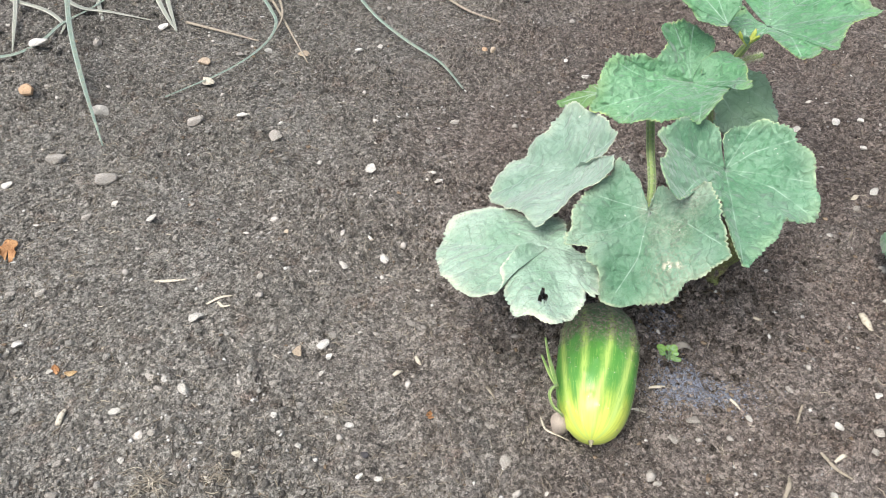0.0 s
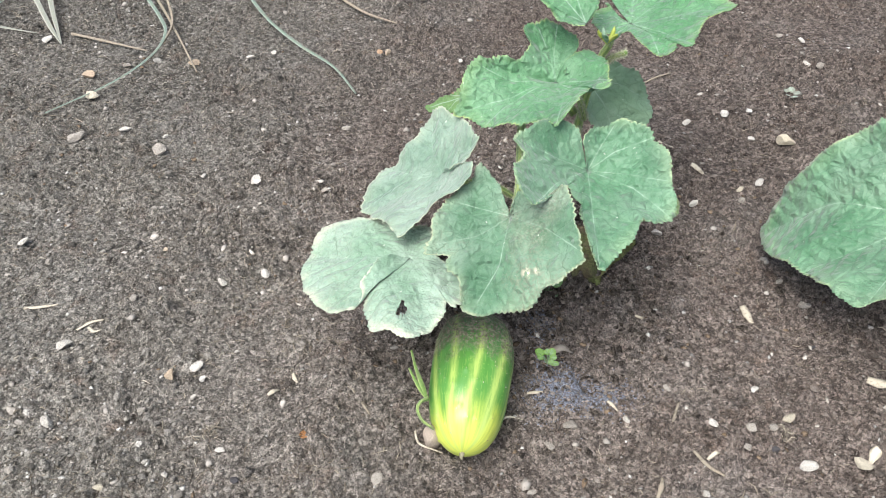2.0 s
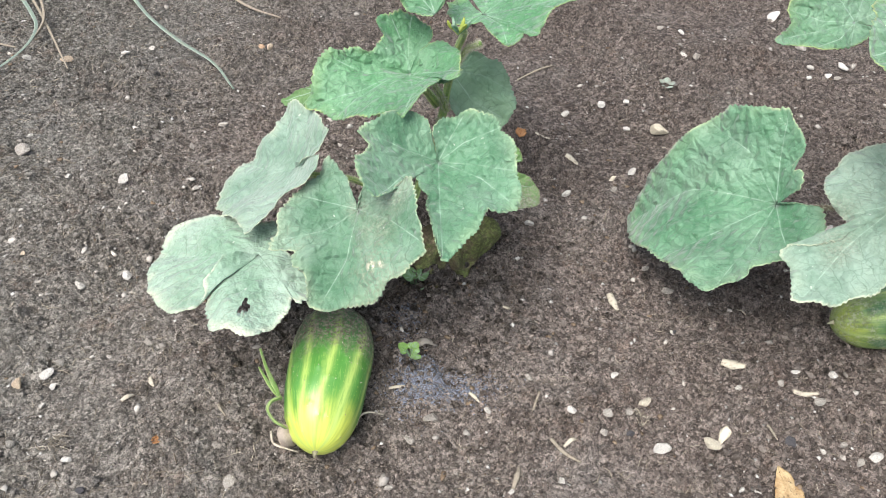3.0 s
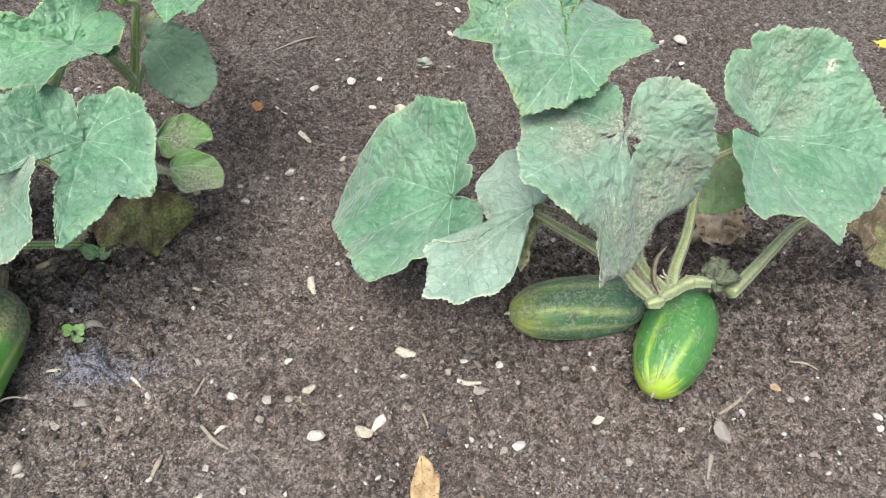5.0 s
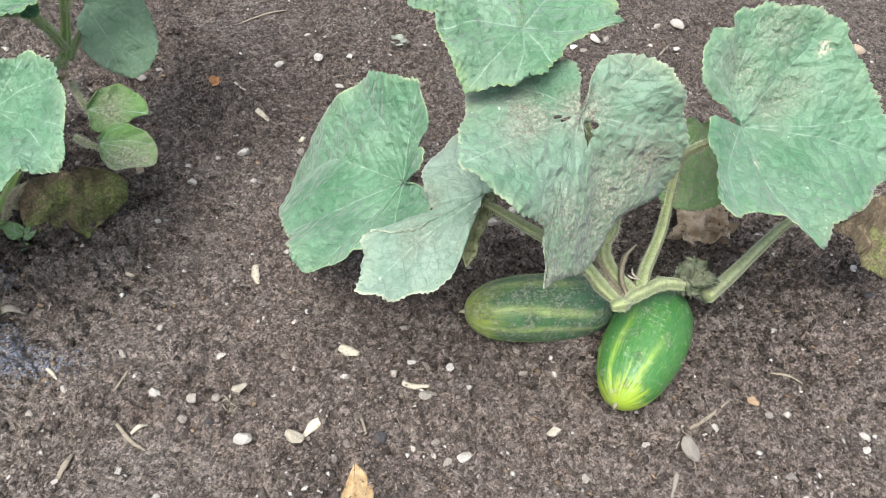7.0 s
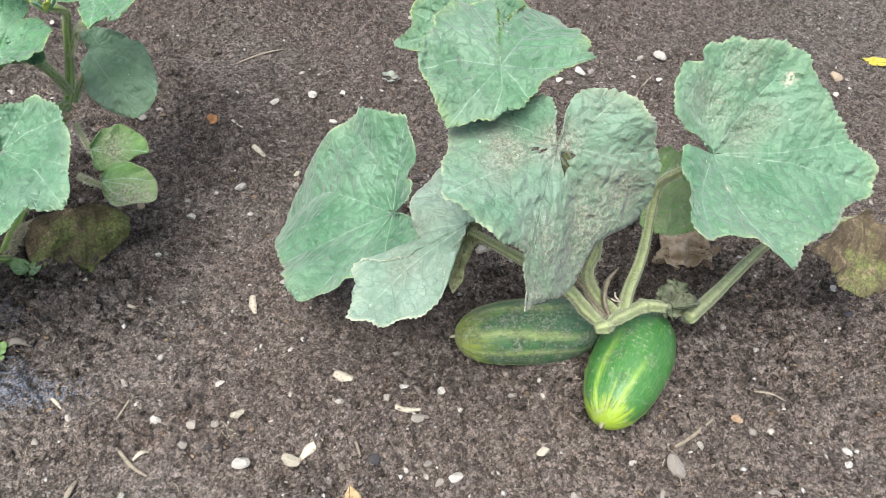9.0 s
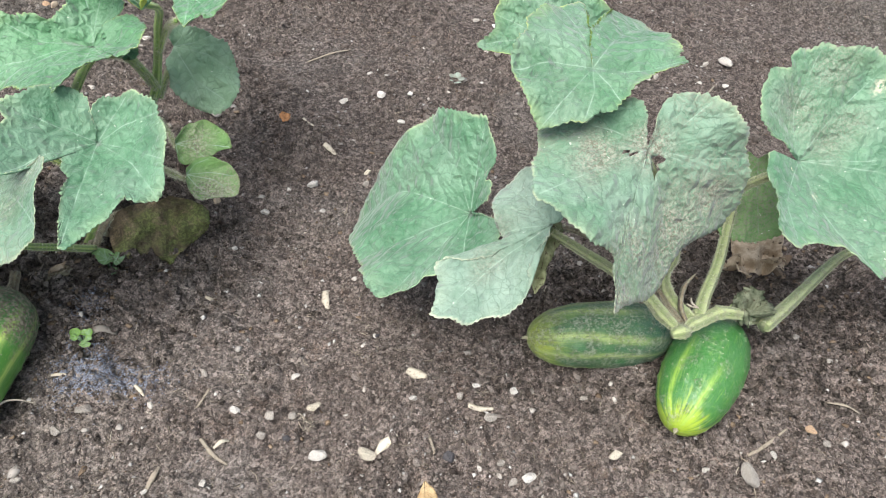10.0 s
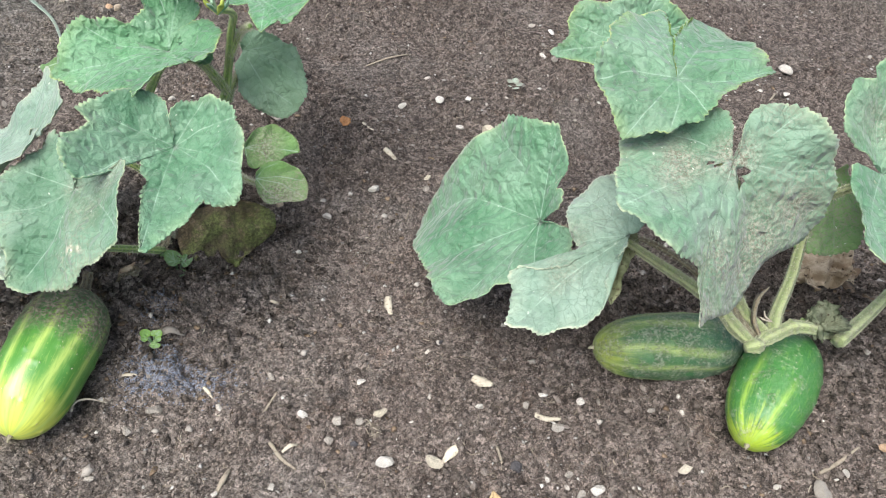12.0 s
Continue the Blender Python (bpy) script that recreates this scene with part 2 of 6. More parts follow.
def dry_material(name, dark, light):
    n = Nodes(name)
    c = n.mix(n.ramp(n.noise(70, 5, 0.65), 0.35, 0.65), dark, light)
    c = n.mix(n.ramp(n.noise(260, 4), 0.58, 0.7), c, (0.06, 0.04, 0.025))
    return n.done(c, 0.8, n.bump(n.noise(240, 5, 0.7), 0.8, 0.0025), 0.25)


def stem_material(name, green, pale, dust=0.3):
    n = Nodes(name)
    c = n.mix(n.ramp(n.attr("groove"), 0.25, 0.75), green, pale)
    c = n.mix(n.math("MULTIPLY", n.ramp(n.noise(130, 5), 0.45, 0.65), dust), c, (0.235, 0.215, 0.135))
    c = n.mix(n.math("MULTIPLY", n.ramp(n.noise(700, 4, 0.75), 0.50, 0.58), dust), c, n.mix(n.ramp(n.noise(240, 3), 0.4, 0.6), (0.080, 0.066, 0.044), (0.330, 0.330, 0.240)))
    return n.done(c, 0.65, n.bump(n.noise(600, 5, 0.75), 0.8, 0.0018), 0.35, None, 0.2)


def cucumber_material(name, stem_end, middle, blossom_end, stripe, dust, dust_from, dust_to, patch=0.5, soil=((0.105, 0.085, 0.058), (0.270, 0.235, 0.170)), warts=0.3, yellow_to=0.32):
    """Cucumber skin: colour running from the blossom end to the stem end, streaks along the fruit, stripes, pale warts and soil dust."""
    n = Nodes(name)
    along = n.attr("along")
    lane = n.tree.nodes.new("ShaderNodeCombineXYZ")
    n.put(lane.inputs[0], n.attr("girth"))
    n.put(lane.inputs[1], n.math("MULTIPLY", along, 0.018))
    round_about, n.coord = n.coord, lane.outputs[0]
    streak, thread = n.noise(150, 4, 0.6), n.noise(520, 3, 0.6)
    n.coord = round_about
    wob = n.math("ADD", along, n.math("ADD", n.math("MULTIPLY", n.math("SUBTRACT", n.noise(40, 3), 0.5), 0.12), n.math("MULTIPLY", n.math("SUBTRACT", streak, 0.5), 0.40)))
    c = n.mix(n.ramp(wob, 0.02, yellow_to), blossom_end, middle)
    c = n.mix(n.ramp(wob, 0.45, 0.90), c, stem_end)
    c = n.mix(n.math("MULTIPLY", n.ramp(streak, 0.46, 0.66), 0.5), c, n.mix(0.5, c, stem_end))
    c = n.mix(n.math("MULTIPLY", n.ramp(thread, 0.54, 0.66), 0.22), c, stripe)
    c = n.mix(n.math("MULTIPLY", n.attr("stripe"), n.ramp(thread, 0.30, 0.58, 0.45, 1.0)), c, stripe)
    c = n.mix(n.math("MULTIPLY", n.ramp(n.noise(420, 3), 0.62, 0.70), 0.3), c, stripe)
    c = n.mix(n.math("MULTIPLY", n.attr("wart"), warts), c, (0.58, 0.64, 0.42))
    grain, cover = n.noise(420, 6, 0.75), n.noise(70, 6, 0.7)
    d = n.math("MULTIPLY", n.ramp(n.math("ADD", along, n.math("MULTIPLY", n.math("SUBTRACT", cover, 0.5), 0.5)), dust_from, dust_to), n.ramp(grain, 0.42, 0.54))
    d = n.math("MULTIPLY", d, n.ramp(cover, patch - 0.08, patch + 0.06, 0.15, 1.0))
    d = n.math("MULTIPLY", d, dust)
    c = n.mix(d, c, n.mix(n.ramp(n.noise(260, 4), 0.4, 0.6), *soil))
    r = n.math("ADD", n.math("MULTIPLY", d, 0.45), 0.32)
    b = n.bump(n.noise(200, 3), 0.15, 0.0012)
    b = n.bump(n.math("MULTIPLY", grain, d), 0.7, 0.003, b)
    return n.done(c, r, b, 0.5)


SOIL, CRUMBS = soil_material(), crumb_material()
CLODS = clod_material()
STONE_WHITE = stone_material("white_pebble", (0.66, 0.62, 0.54), (0.86, 0.82, 0.74), 0.32)
STONE_CREAM = stone_material("cream_pebble", (0.70, 0.62, 0.46), (0.80, 0.73, 0.58), 0.3)
STONE_TAN = stone_material("tan_pebble", (0.56, 0.43, 0.30), (0.66, 0.54, 0.39), 0.35)
STONE_ORANGE = stone_material("orange_pebble", (0.62, 0.40, 0.23), (0.70, 0.50, 0.32), 0.35)
STONE_DARK = stone_material("dark_stone", (0.045, 0.045, 0.055), (0.075, 0.075, 0.085), 0.4)
STONE_GREY = stone_material("grey_pebble", (0.38, 0.345, 0.295), (0.62, 0.565, 0.485), 0.45)
STRAW_PALE = fibre_material("pale_straw", (0.30, 0.25, 0.18), (0.58, 0.53, 0.42))
STRAW_BROWN = fibre_material("brown_fibre", (0.085, 0.066, 0.048), (0.38, 0.33, 0.25))
TWIG_GREY = fibre_material("grey_twig", (0.20, 0.18, 0.15), (0.27, 0.24, 0.20))
MOULD_SPECK = fibre_material("mould_speck", (0.18, 0.195, 0.235), (0.33, 0.355, 0.415))
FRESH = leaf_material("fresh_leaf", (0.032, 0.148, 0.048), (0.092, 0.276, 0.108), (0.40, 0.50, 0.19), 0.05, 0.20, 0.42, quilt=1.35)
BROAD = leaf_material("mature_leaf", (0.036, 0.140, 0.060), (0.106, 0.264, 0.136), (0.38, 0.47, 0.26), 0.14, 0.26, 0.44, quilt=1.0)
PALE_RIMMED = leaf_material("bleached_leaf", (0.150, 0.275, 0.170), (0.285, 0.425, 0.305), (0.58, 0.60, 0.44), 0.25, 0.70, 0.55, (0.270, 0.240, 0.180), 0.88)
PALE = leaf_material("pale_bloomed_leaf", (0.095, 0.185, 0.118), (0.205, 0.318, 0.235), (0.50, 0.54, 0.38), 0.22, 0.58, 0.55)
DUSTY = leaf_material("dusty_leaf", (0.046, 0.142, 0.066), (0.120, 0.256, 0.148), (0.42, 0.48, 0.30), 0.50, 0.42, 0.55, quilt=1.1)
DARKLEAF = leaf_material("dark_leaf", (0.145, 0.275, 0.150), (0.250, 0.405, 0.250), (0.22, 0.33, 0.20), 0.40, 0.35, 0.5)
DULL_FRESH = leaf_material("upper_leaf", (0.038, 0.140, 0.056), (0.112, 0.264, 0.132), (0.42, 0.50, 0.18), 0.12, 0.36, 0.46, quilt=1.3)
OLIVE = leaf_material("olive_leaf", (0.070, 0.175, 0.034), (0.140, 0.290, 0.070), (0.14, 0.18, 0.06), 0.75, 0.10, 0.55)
GREY_WEED = leaf_material("grey_weed_leaf", (0.150, 0.145, 0.115), (0.250, 0.240, 0.195), (0.28, 0.28, 0.22), 0.4, 0.4)
UNDER = underside_material()
ROLLED = dry_material("rolled_leaf_edge", (0.120, 0.135, 0.060), (0.280, 0.300, 0.165))
BLEACHED = dry_material("bleached_dry_leaf", (0.250, 0.235, 0.150), (0.440, 0.420, 0.310))
SCAR = dry_material("flower_scar", (0.20, 0.18, 0.11), (0.38, 0.36, 0.24))
DYING = dying_material()
WITHERED = dry_material("withered_leaf", (0.32, 0.235, 0.150), (0.60, 0.49, 0.35))
WITHERED_GREY = dry_material("withered_flower", (0.080, 0.098, 0.055), (0.210, 0.230, 0.150))
ORANGE_DRY = dry_material("orange_dry_leaf", (0.28, 0.13, 0.055), (0.44, 0.24, 0.11))
BARK_TAN = dry_material("tan_bark", (0.30, 0.19, 0.09), (0.50, 0.37, 0.20))
BARK_DARK = dry_material("brown_flake", (0.12, 0.082, 0.052), (0.27, 0.20, 0.135))
YELLOW_DRY = dry_material("yellow_leaf", (0.45, 0.36, 0.05), (0.60, 0.50, 0.10))
STEM_GREEN = stem_material("green_stem", (0.165, 0.300, 0.062), (0.370, 0.500, 0.150), 0.3)
STEM_PALE = stem_material("pale_petiole", (0.215, 0.280, 0.105), (0.440, 0.505, 0.235), 0.45)
HAIR = fibre_material("plant_hair", (0.40, 0.42, 0.29), (0.62, 0.62, 0.47))
STEM_BROWN = stem_material("old_stem", (0.130, 0.100, 0.058), (0.290, 0.230, 0.140), 0.8)
ONION_GREEN = stem_material("onion_leaf", (0.130, 0.190, 0.145), (0.280, 0.345, 0.285), 0.35)
ONION_GREY = stem_material("dry_onion_leaf", (0.240, 0.250, 0.200), (0.400, 0.400, 0.330), 0.2)
PETAL = dry_material("yellow_bud", (0.32, 0.38, 0.07), (0.52, 0.55, 0.16))
WEED_GREEN = leaf_material("weed_leaf", (0.070, 0.165, 0.035), (0.130, 0.250, 0.065), (0.12, 0.22, 0.06), 0.15, 0.15)
CLOVER_GREEN = leaf_material("clover_leaf", (0.150, 0.310, 0.040), (0.260, 0.440, 0.080), (0.25, 0.42, 0.12), 0.1, 0.05)
CUKE_RIPE = cucumber_material("ripening_cucumber", (0.045, 0.160, 0.030), (0.080, 0.250, 0.042), (0.540, 0.600, 0.100), (0.400, 0.530, 0.130), 1.0, 0.50, 0.70, 0.36, ((0.170, 0.140, 0.100), (0.380, 0.330, 0.250)), warts=0.06, yellow_to=0.31)
CUKE_DEEP = cucumber_material("dusty_cucumber", (0.034, 0.120, 0.066), (0.046, 0.140, 0.048), (0.300, 0.370, 0.060), (0.300, 0.390, 0.120), 0.58, -0.6, -0.2, 0.50, ((0.150, 0.155, 0.110), (0.440, 0.450, 0.360)), warts=0.35, yellow_to=0.26)
CUKE_FRESH = cucumber_material("green_cucumber", (0.026, 0.135, 0.030), (0.040, 0.175, 0.032), (0.330, 0.460, 0.030), (0.280, 0.450, 0.060), 0.50, -0.6, -0.2, 0.60, ((0.200, 0.200, 0.140), (0.480, 0.500, 0.400)), warts=0.35, yellow_to=0.15)


# ---- plan: places in metres, sizes in millimetres ----
LEAF_TOP = ((0.451, 0.815, 0.238), (18, 4, -103), (0, 0, 0, 0, 0, 0),
    "-119:83 -108:116 -94:118 -69:102 -46:90 -29:84 -9:84 0:94 7:82 13:80 16:69 26:69 40:79 46:77 44:64 59:77 68:41 96:13 142:19 141:28 189:36 217:52 218:46 236:36 234:49")
LEAF_TOP_YOUNG = ((0.405, 0.785, 0.255), (13, -21, 46), (0, 0, 0, 0, 0, 0),
    "-114:7 -60:13 -36:24 -14:34 -6:46 -8:54 -2:69 3:82 21:79 42:66 60:50 73:37 83:22 84:6")
LEAF_UPPER = ((0.382, 0.772, 0.203), (-12, -6, 107), (3, 6, 18, 6, 13, -10),
    "-216:17 -211:30 -200:46 -181:50 -147:50 -118:60 -130:44 -117:40 -101:47 -87:63 -77:76 -70:82 -66:67 -60:67 -55:73 -47:78 -32:76 -21:86 -8:93 -3:99 1:92 11:84 18:75 24:66 24:57 37:38 57:28 73:35 74:47 83:52 105:55 115:57 124:54 137:48 145:40 142:23")
LEAF_SIDE = ((0.280, 0.699, 0.155), (-39, -9, 78), (2, -1, 7, 3, -1, 0),
    "-160:20 -158:44 -161:56 -143:62 -127:55 -104:56 -88:68 -82:80 -69:69 -41:72 -18:84 -8:97 -1:92 10:84 21:80 26:65 35:69 46:63 56:56 65:67 75:68 92:65 108:52 158:51 168:45 171:36 188:30 187:14")
LEAF_LOW_HOLED = ((0.254, 0.618, 0.130), (-5, 7, 89), (3, 4, -4, 1, -1, -5),
    "-27:28 -41:49 -52:59 -56:72 -51:85 -35:88 -11:93 5:97 19:103 32:105 42:95 50:80 57:64 73:46 78:38 101:48 115:40 145:21 181:27 193:42 210:55 222:61 236:67 234:56 244:68 257:82 265:91 278:85 288:83 299:68 316:47 327:27")
LEAF_FRONT = ((0.338, 0.634, 0.165), (-28, 17, 165), (4, 1, 5, 8, 1, -6),
    "-157:5 -160:13 -157:22 -115:26 -111:37 -116:51 -99:54 -86:59 -75:64 -61:73 -57:83 -51:79 -42:76 -30:72 -18:82 -5:80 7:85 20:89 24:84 29:70 42:65 47:56 51:63 55:73 63:66 76:61 92:57 111:49 136:47 148:54 152:46 159:30 151:11 162:4")
LEAF_BROAD = ((0.405, 0.680, 0.176), (-17, -2, -175), (-2, -6, 19, 6, 5, -2),
    "-193:7 -189:23 -174:30 -153:36 -132:45 -113:50 -104:53 -91:52 -79:58 -61:66 -50:78 -42:85 -38:81 -31:77 -28:68 -26:69 -19:77 -13:86 -4:92 1:98 5:106 7:99 9:88 13:75 16:58 19:43 34:40 43:32 63:24 50:42 46:65 46:82 54:80 63:79 73:75 88:59 94:61 97:67 112:60 133:52 147:41 161:33 167:23 159:7")
LEAF_BACK = ((0.425, 0.856, 0.152), (-34, 35, -143), (0, 0, 0, 0, 0, 0),
    "-145:8 -157:20 -105:22 -70:37 -49:52 -31:64 -14:77 0:79 13:77 22:67 35:57 49:40 75:14")
LEAF_HIDDEN = ((0.302, 0.779, 0.183), (-24, -28, 103), (0, 0, 0, 0, 0, 0),
    "-109:14 -45:16 -26:25 0:43 14:28 31:13 71:11 160:14")
LEAFLET_UPPER = ((0.442, 0.754, 0.115), (-5, 29, -89), (0, 0, 0, 0, 0, 0),
    "-85:3 -67:21 -47:33 -26:43 -10:48 0:52 3:43 29:30 54:24 73:16 92:4")
LEAFLET_LOWER = ((0.457, 0.722, 0.107), (-17, 25, -110), (0, 0, 0, 0, 0, 0),
    "-107:4 -83:16 -59:28 -40:39 -26:44 -11:48 1:49 11:40 43:26 58:16 81:4")
LEAF_DYING = ((0.423, 0.727, 0.063), (-52, -2, -167), (0, 0, 0, 0, 0, 0),
    "-113:11 -90:28 -79:47 -61:52 -35:51 -18:54 -8:59 4:63 16:71 27:74 46:60 72:51 86:33 111:9")
LEAF_STUB = ((0.274, 0.668, 0.102), (-34, 8, 60), (0, 0, 0, 0, 0, 0),
    "-150:9 -105:20 -60:24 -20:30 10:34 40:27 80:24 120:17 150:8")
LEAF_ROUND = ((0.715, 0.676, 0.124), (-42, 4, 113), (3, 0, 17, -6, -10, -1),
    "-113:9 -118:26 -116:42 -104:54 -94:61 -82:59 -72:60 -61:64 -46:72 -34:75 -36:83 -24:95 -20:107 -8:102 10:108 26:124 41:155 50:162 55:153 63:144 70:141 76:125 84:119 88:113 104:103 117:93 130:84 137:78 144:78 151:80 155:70 160:65 170:54 172:45 170:31 185:34 203:27 208:16 205:8")
LEAF_TURNED = ((0.766, 0.603, 0.191), (-27, 7, 119), (7, 0, 0, -9, 0, 0),
    "-45:10 -28:25 -28:42 -35:51 -35:64 -31:75 -27:86 -19:93 -12:105 -7:108 0:118 5:107 12:99 22:97 25:87 17:74 12:55 14:46 27:40 46:46 64:55 84:61 104:62 124:62 144:54 162:40 180:24 196:10")
LEAF_DUSTY = ((0.819, 0.607, 0.268), (-40, -16, 178), (-16, 4, -4, -8, 24, 2),
    "-177:6 -177:14 -181:26 -177:36 -166:44 -152:51 -136:58 -123:63 -112:69 -103:77 -96:82 -88:83 -80:93 -72:94 -62:88 -48:77 -39:82 -33:92 -29:102 -22:107 -12:108 0:113 4:121 3:106 6:96 6:84 9:81 19:84 29:86 37:88 43:87 48:86 52:94 59:90 66:82 75:73 88:71 101:56 125:42 154:38 161:35 163:20 157:6")
LEAF_LARGE = ((0.972, 0.661, 0.222), (-26, 1, -144), (-11, -1, 8, 5, 6, 1),
    "-213:11 -213:36 -207:51 -194:58 -189:68 -177:75 -164:71 -163:79 -157:84 -144:85 -128:85 -118:89 -108:95 -97:89 -82:90 -68:100 -59:111 -51:128 -43:130 -36:120 -31:109 -20:110 -10:101 1:101 13:110 15:100 19:88 25:79 38:82 50:86 60:99 65:98 69:89 71:68 75:48 89:47 101:42 125:31 129:13")
LEAF_HIGH = ((0.779, 0.656, 0.298), (-6, 0, 146), (1, -5, -2, 6, 3, -8),
    "-215:7 -212:35 -199:73 -191:123 -183:124 -172:101 -150:73 -141:70 -135:62 -129:68 -124:62 -117:51 -108:40 -93:36 -74:37 -55:38 -42:39 -37:34 -28:38 -23:44 -6:51 6:56 8:61 15:58 22:57 33:57 46:56 57:59 68:59 78:58 87:55 100:61 118:65 136:76 148:86 150:65 156:34 159:7")
LEAF_HIGH_BACK = ((0.783, 0.782, 0.247), (-10, -34, 103), (0, 0, 0, 0, 0, 0),
    "-131:20 -68:24 -30:39 -13:57 -6:70 0:75 5:65 12:58 27:62 46:56 62:42 92:37 124:50 134:49 142:45 164:54 171:56 205:26")
LEAF_UNDER = ((0.971, 0.711, 0.180), (-43, -8, 164), (0, 0, 0, 0, 0, 0),
    "-143:9 -76:28 -39:71 -16:75 0:77 9:74 16:45 70:18 115:11")
LEAF_EDGE = ((1.172, 0.692, 0.126), (-38, -8, -172), (0, 0, 0, 0, 0, 0),
    "-143:11 -86:29 -46:67 -18:78 0:80 20:77 29:67 51:67 62:78 65:48 74:23")
LEAF_ROLLED = ((0.764, 0.599, 0.172), (-42, -38, -167), (0, 0, 0, 0, 0, 0),
    "-191:16 -153:27 -127:22 -82:11 -17:19 -7:33 0:44 17:35 30:28 50:18 97:10")
LOBE_FOLDED = ((0.399, 0.778, 0.207), (-29, 19, -138), (0, 0, 0, 0, 0, 0),
    "-234:11 -169:13 -123:17 -89:20 -51:20 -7:23 12:21 27:13 68:11 87:15")
WHITE_PEBBLES_1 = [(-0.328, 0.953, 25), (-0.136, 0.958, 17), (0.052, 0.862, 18), (-0.48, 1.094, 29), (-0.321, 1.173, 17), (-0.015, 0.873, 11), (-0.188, 0.757, 14), (-0.082, 0.951, 8), (0.09, 0.715, 14), (0.047, 0.699, 12), (-0.09, 0.617, 16), (-0.259, 0.572, 12), (0.046, 0.594, 14), (0.054, 0.583, 8), (0.051, 0.562, 7), (-0.095, 0.54, 8), (-0.073, 0.531, 14), (-0.132, 0.506, 12), (0.021, 0.506, 7), (0.088, 0.508, 9), (0.028, 0.493, 8), (0.047, 0.482, 8), (-0.106, 0.456, 7), (0.104, 0.461, 8), (0.121, 0.461, 8), (0.079, 0.617, 5), (-0.212, 0.543, 7), (0.018, 1.159, 11), (-0.008, 1.126, 13)]
WHITE_PEBBLES_2 = [(-0.145, 1.131, 12), (0.233, 1.282, 14), (0.293, 1.116, 9), (0.32, 1.089, 12), (0.585, 0.986, 12), (0.669, 1.005, 13), (0.647, 0.867, 14), (0.492, 0.719, 8), (0.447, 0.544, 8), (0.52, 0.537, 10), (0.567, 0.576, 9), (0.266, 0.457, 7), (-0.384, 0.799, 14), (-0.238, 0.775, 10), (0.939, 1.214, 23), (0.794, 1.189, 13), (0.945, 1.077, 11), (0.934, 1.054, 11), (0.633, 0.988, 13), (0.658, 0.95, 11), (0.562, 0.825, 15), (0.514, 0.783, 13), (0.637, 0.629, 6), (0.614, 0.54, 6), (0.593, 0.5, 16)]
WHITE_PEBBLES_3 = [(0.673, 0.55, 8), (0.729, 0.564, 9), (0.763, 0.559, 9), (0.769, 0.48, 13), (0.459, 0.465, 6), (0.503, 0.474, 9), (0.412, 1.079, 10), (0.309, 0.954, 9), (1.131, 1.137, 23), (1.0, 1.09, 18), (0.961, 1.055, 13), (1.112, 1.076, 12), (1.387, 1.076, 12), (0.845, 0.761, 11), (0.927, 0.492, 8), (0.999, 0.511, 10), (1.145, 0.507, 11), (1.133, 0.49, 11), (1.199, 0.686, 10), (0.955, 0.464, 5), (0.645, 0.454, 7), (0.656, 0.45, 6), (0.535, 0.451, 7), (0.499, 0.451, 8)]
CREAM_PEBBLES_1 = [(-0.21, 1.04, 22), (-0.003, 0.468, 12), (0.695, 0.936, 24), (0.586, 0.541, 13), (0.633, 0.497, 16), (0.848, 0.502, 15), (0.621, 0.852, 11)]
TAN_PEBBLES_1 = [(-0.23, 1.086, 21), (-0.093, 1.131, 16), (0.024, 0.584, 14), (0.188, 1.144, 11), (-0.03, 0.755, 8), (1.405, 1.117, 21), (0.462, 0.788, 12)]
ORANGE_PEBBLES_1 = [(-0.438, 0.977, 25), (0.176, 1.149, 15), (1.039, 0.534, 11)]
GREY_PEBBLES_1 = [(-0.084, 0.925, 20), (-0.199, 0.948, 22), (-0.398, 1.113, 17), (-0.347, 0.854, 21), (-0.267, 0.819, 29), (0.006, 0.704, 7), (-0.034, 0.67, 10), (-0.267, 0.639, 12), (-0.13, 0.572, 8), (-0.11, 0.542, 10), (-0.098, 0.531, 9), (0.011, 0.542, 8), (-0.085, 0.482, 10), (-0.153, 0.421, 10), (-0.161, 0.449, 8), (0.095, 0.617, 6), (0.13, 0.63, 10), (-0.185, 1.117, 12), (0.114, 0.937, 8), (0.135, 0.851, 10), (0.395, 0.535, 13), (0.376, 0.517, 9), (0.487, 0.575, 8), (0.551, 0.53, 10), (0.358, 0.474, 8), (0.214, 0.512, 10)]
GREY_PEBBLES_2 = [(0.23, 0.478, 14), (-0.268, 0.758, 12), (-0.152, 0.734, 9), (0.145, 0.982, 11), (-0.3, 0.637, 11), (0.767, 1.209, 12), (0.79, 1.103, 13), (1.016, 1.093, 13), (0.977, 1.058, 11), (0.952, 1.131, 15), (0.641, 0.675, 13), (0.629, 0.714, 10), (0.57, 0.53, 9), (0.74, 0.534, 13), (0.756, 0.477, 8), (0.544, 0.515, 9), (0.32, 1.067, 9), (0.817, 0.732, 15), (0.965, 0.487, 20), (1.051, 0.63, 8), (1.049, 0.464, 10), (0.837, 0.592, 10), (0.853, 0.592, 9), (1.051, 0.522, 8), (0.827, 0.557, 8), (0.436, 0.932, 17), (0.62, 0.836, 10)]
GREY_PEBBLES_3 = [(0.872, 0.466, 9), (1.099, 1.133, 12), (0.715, 0.556, 9), (0.747, 0.493, 7)]
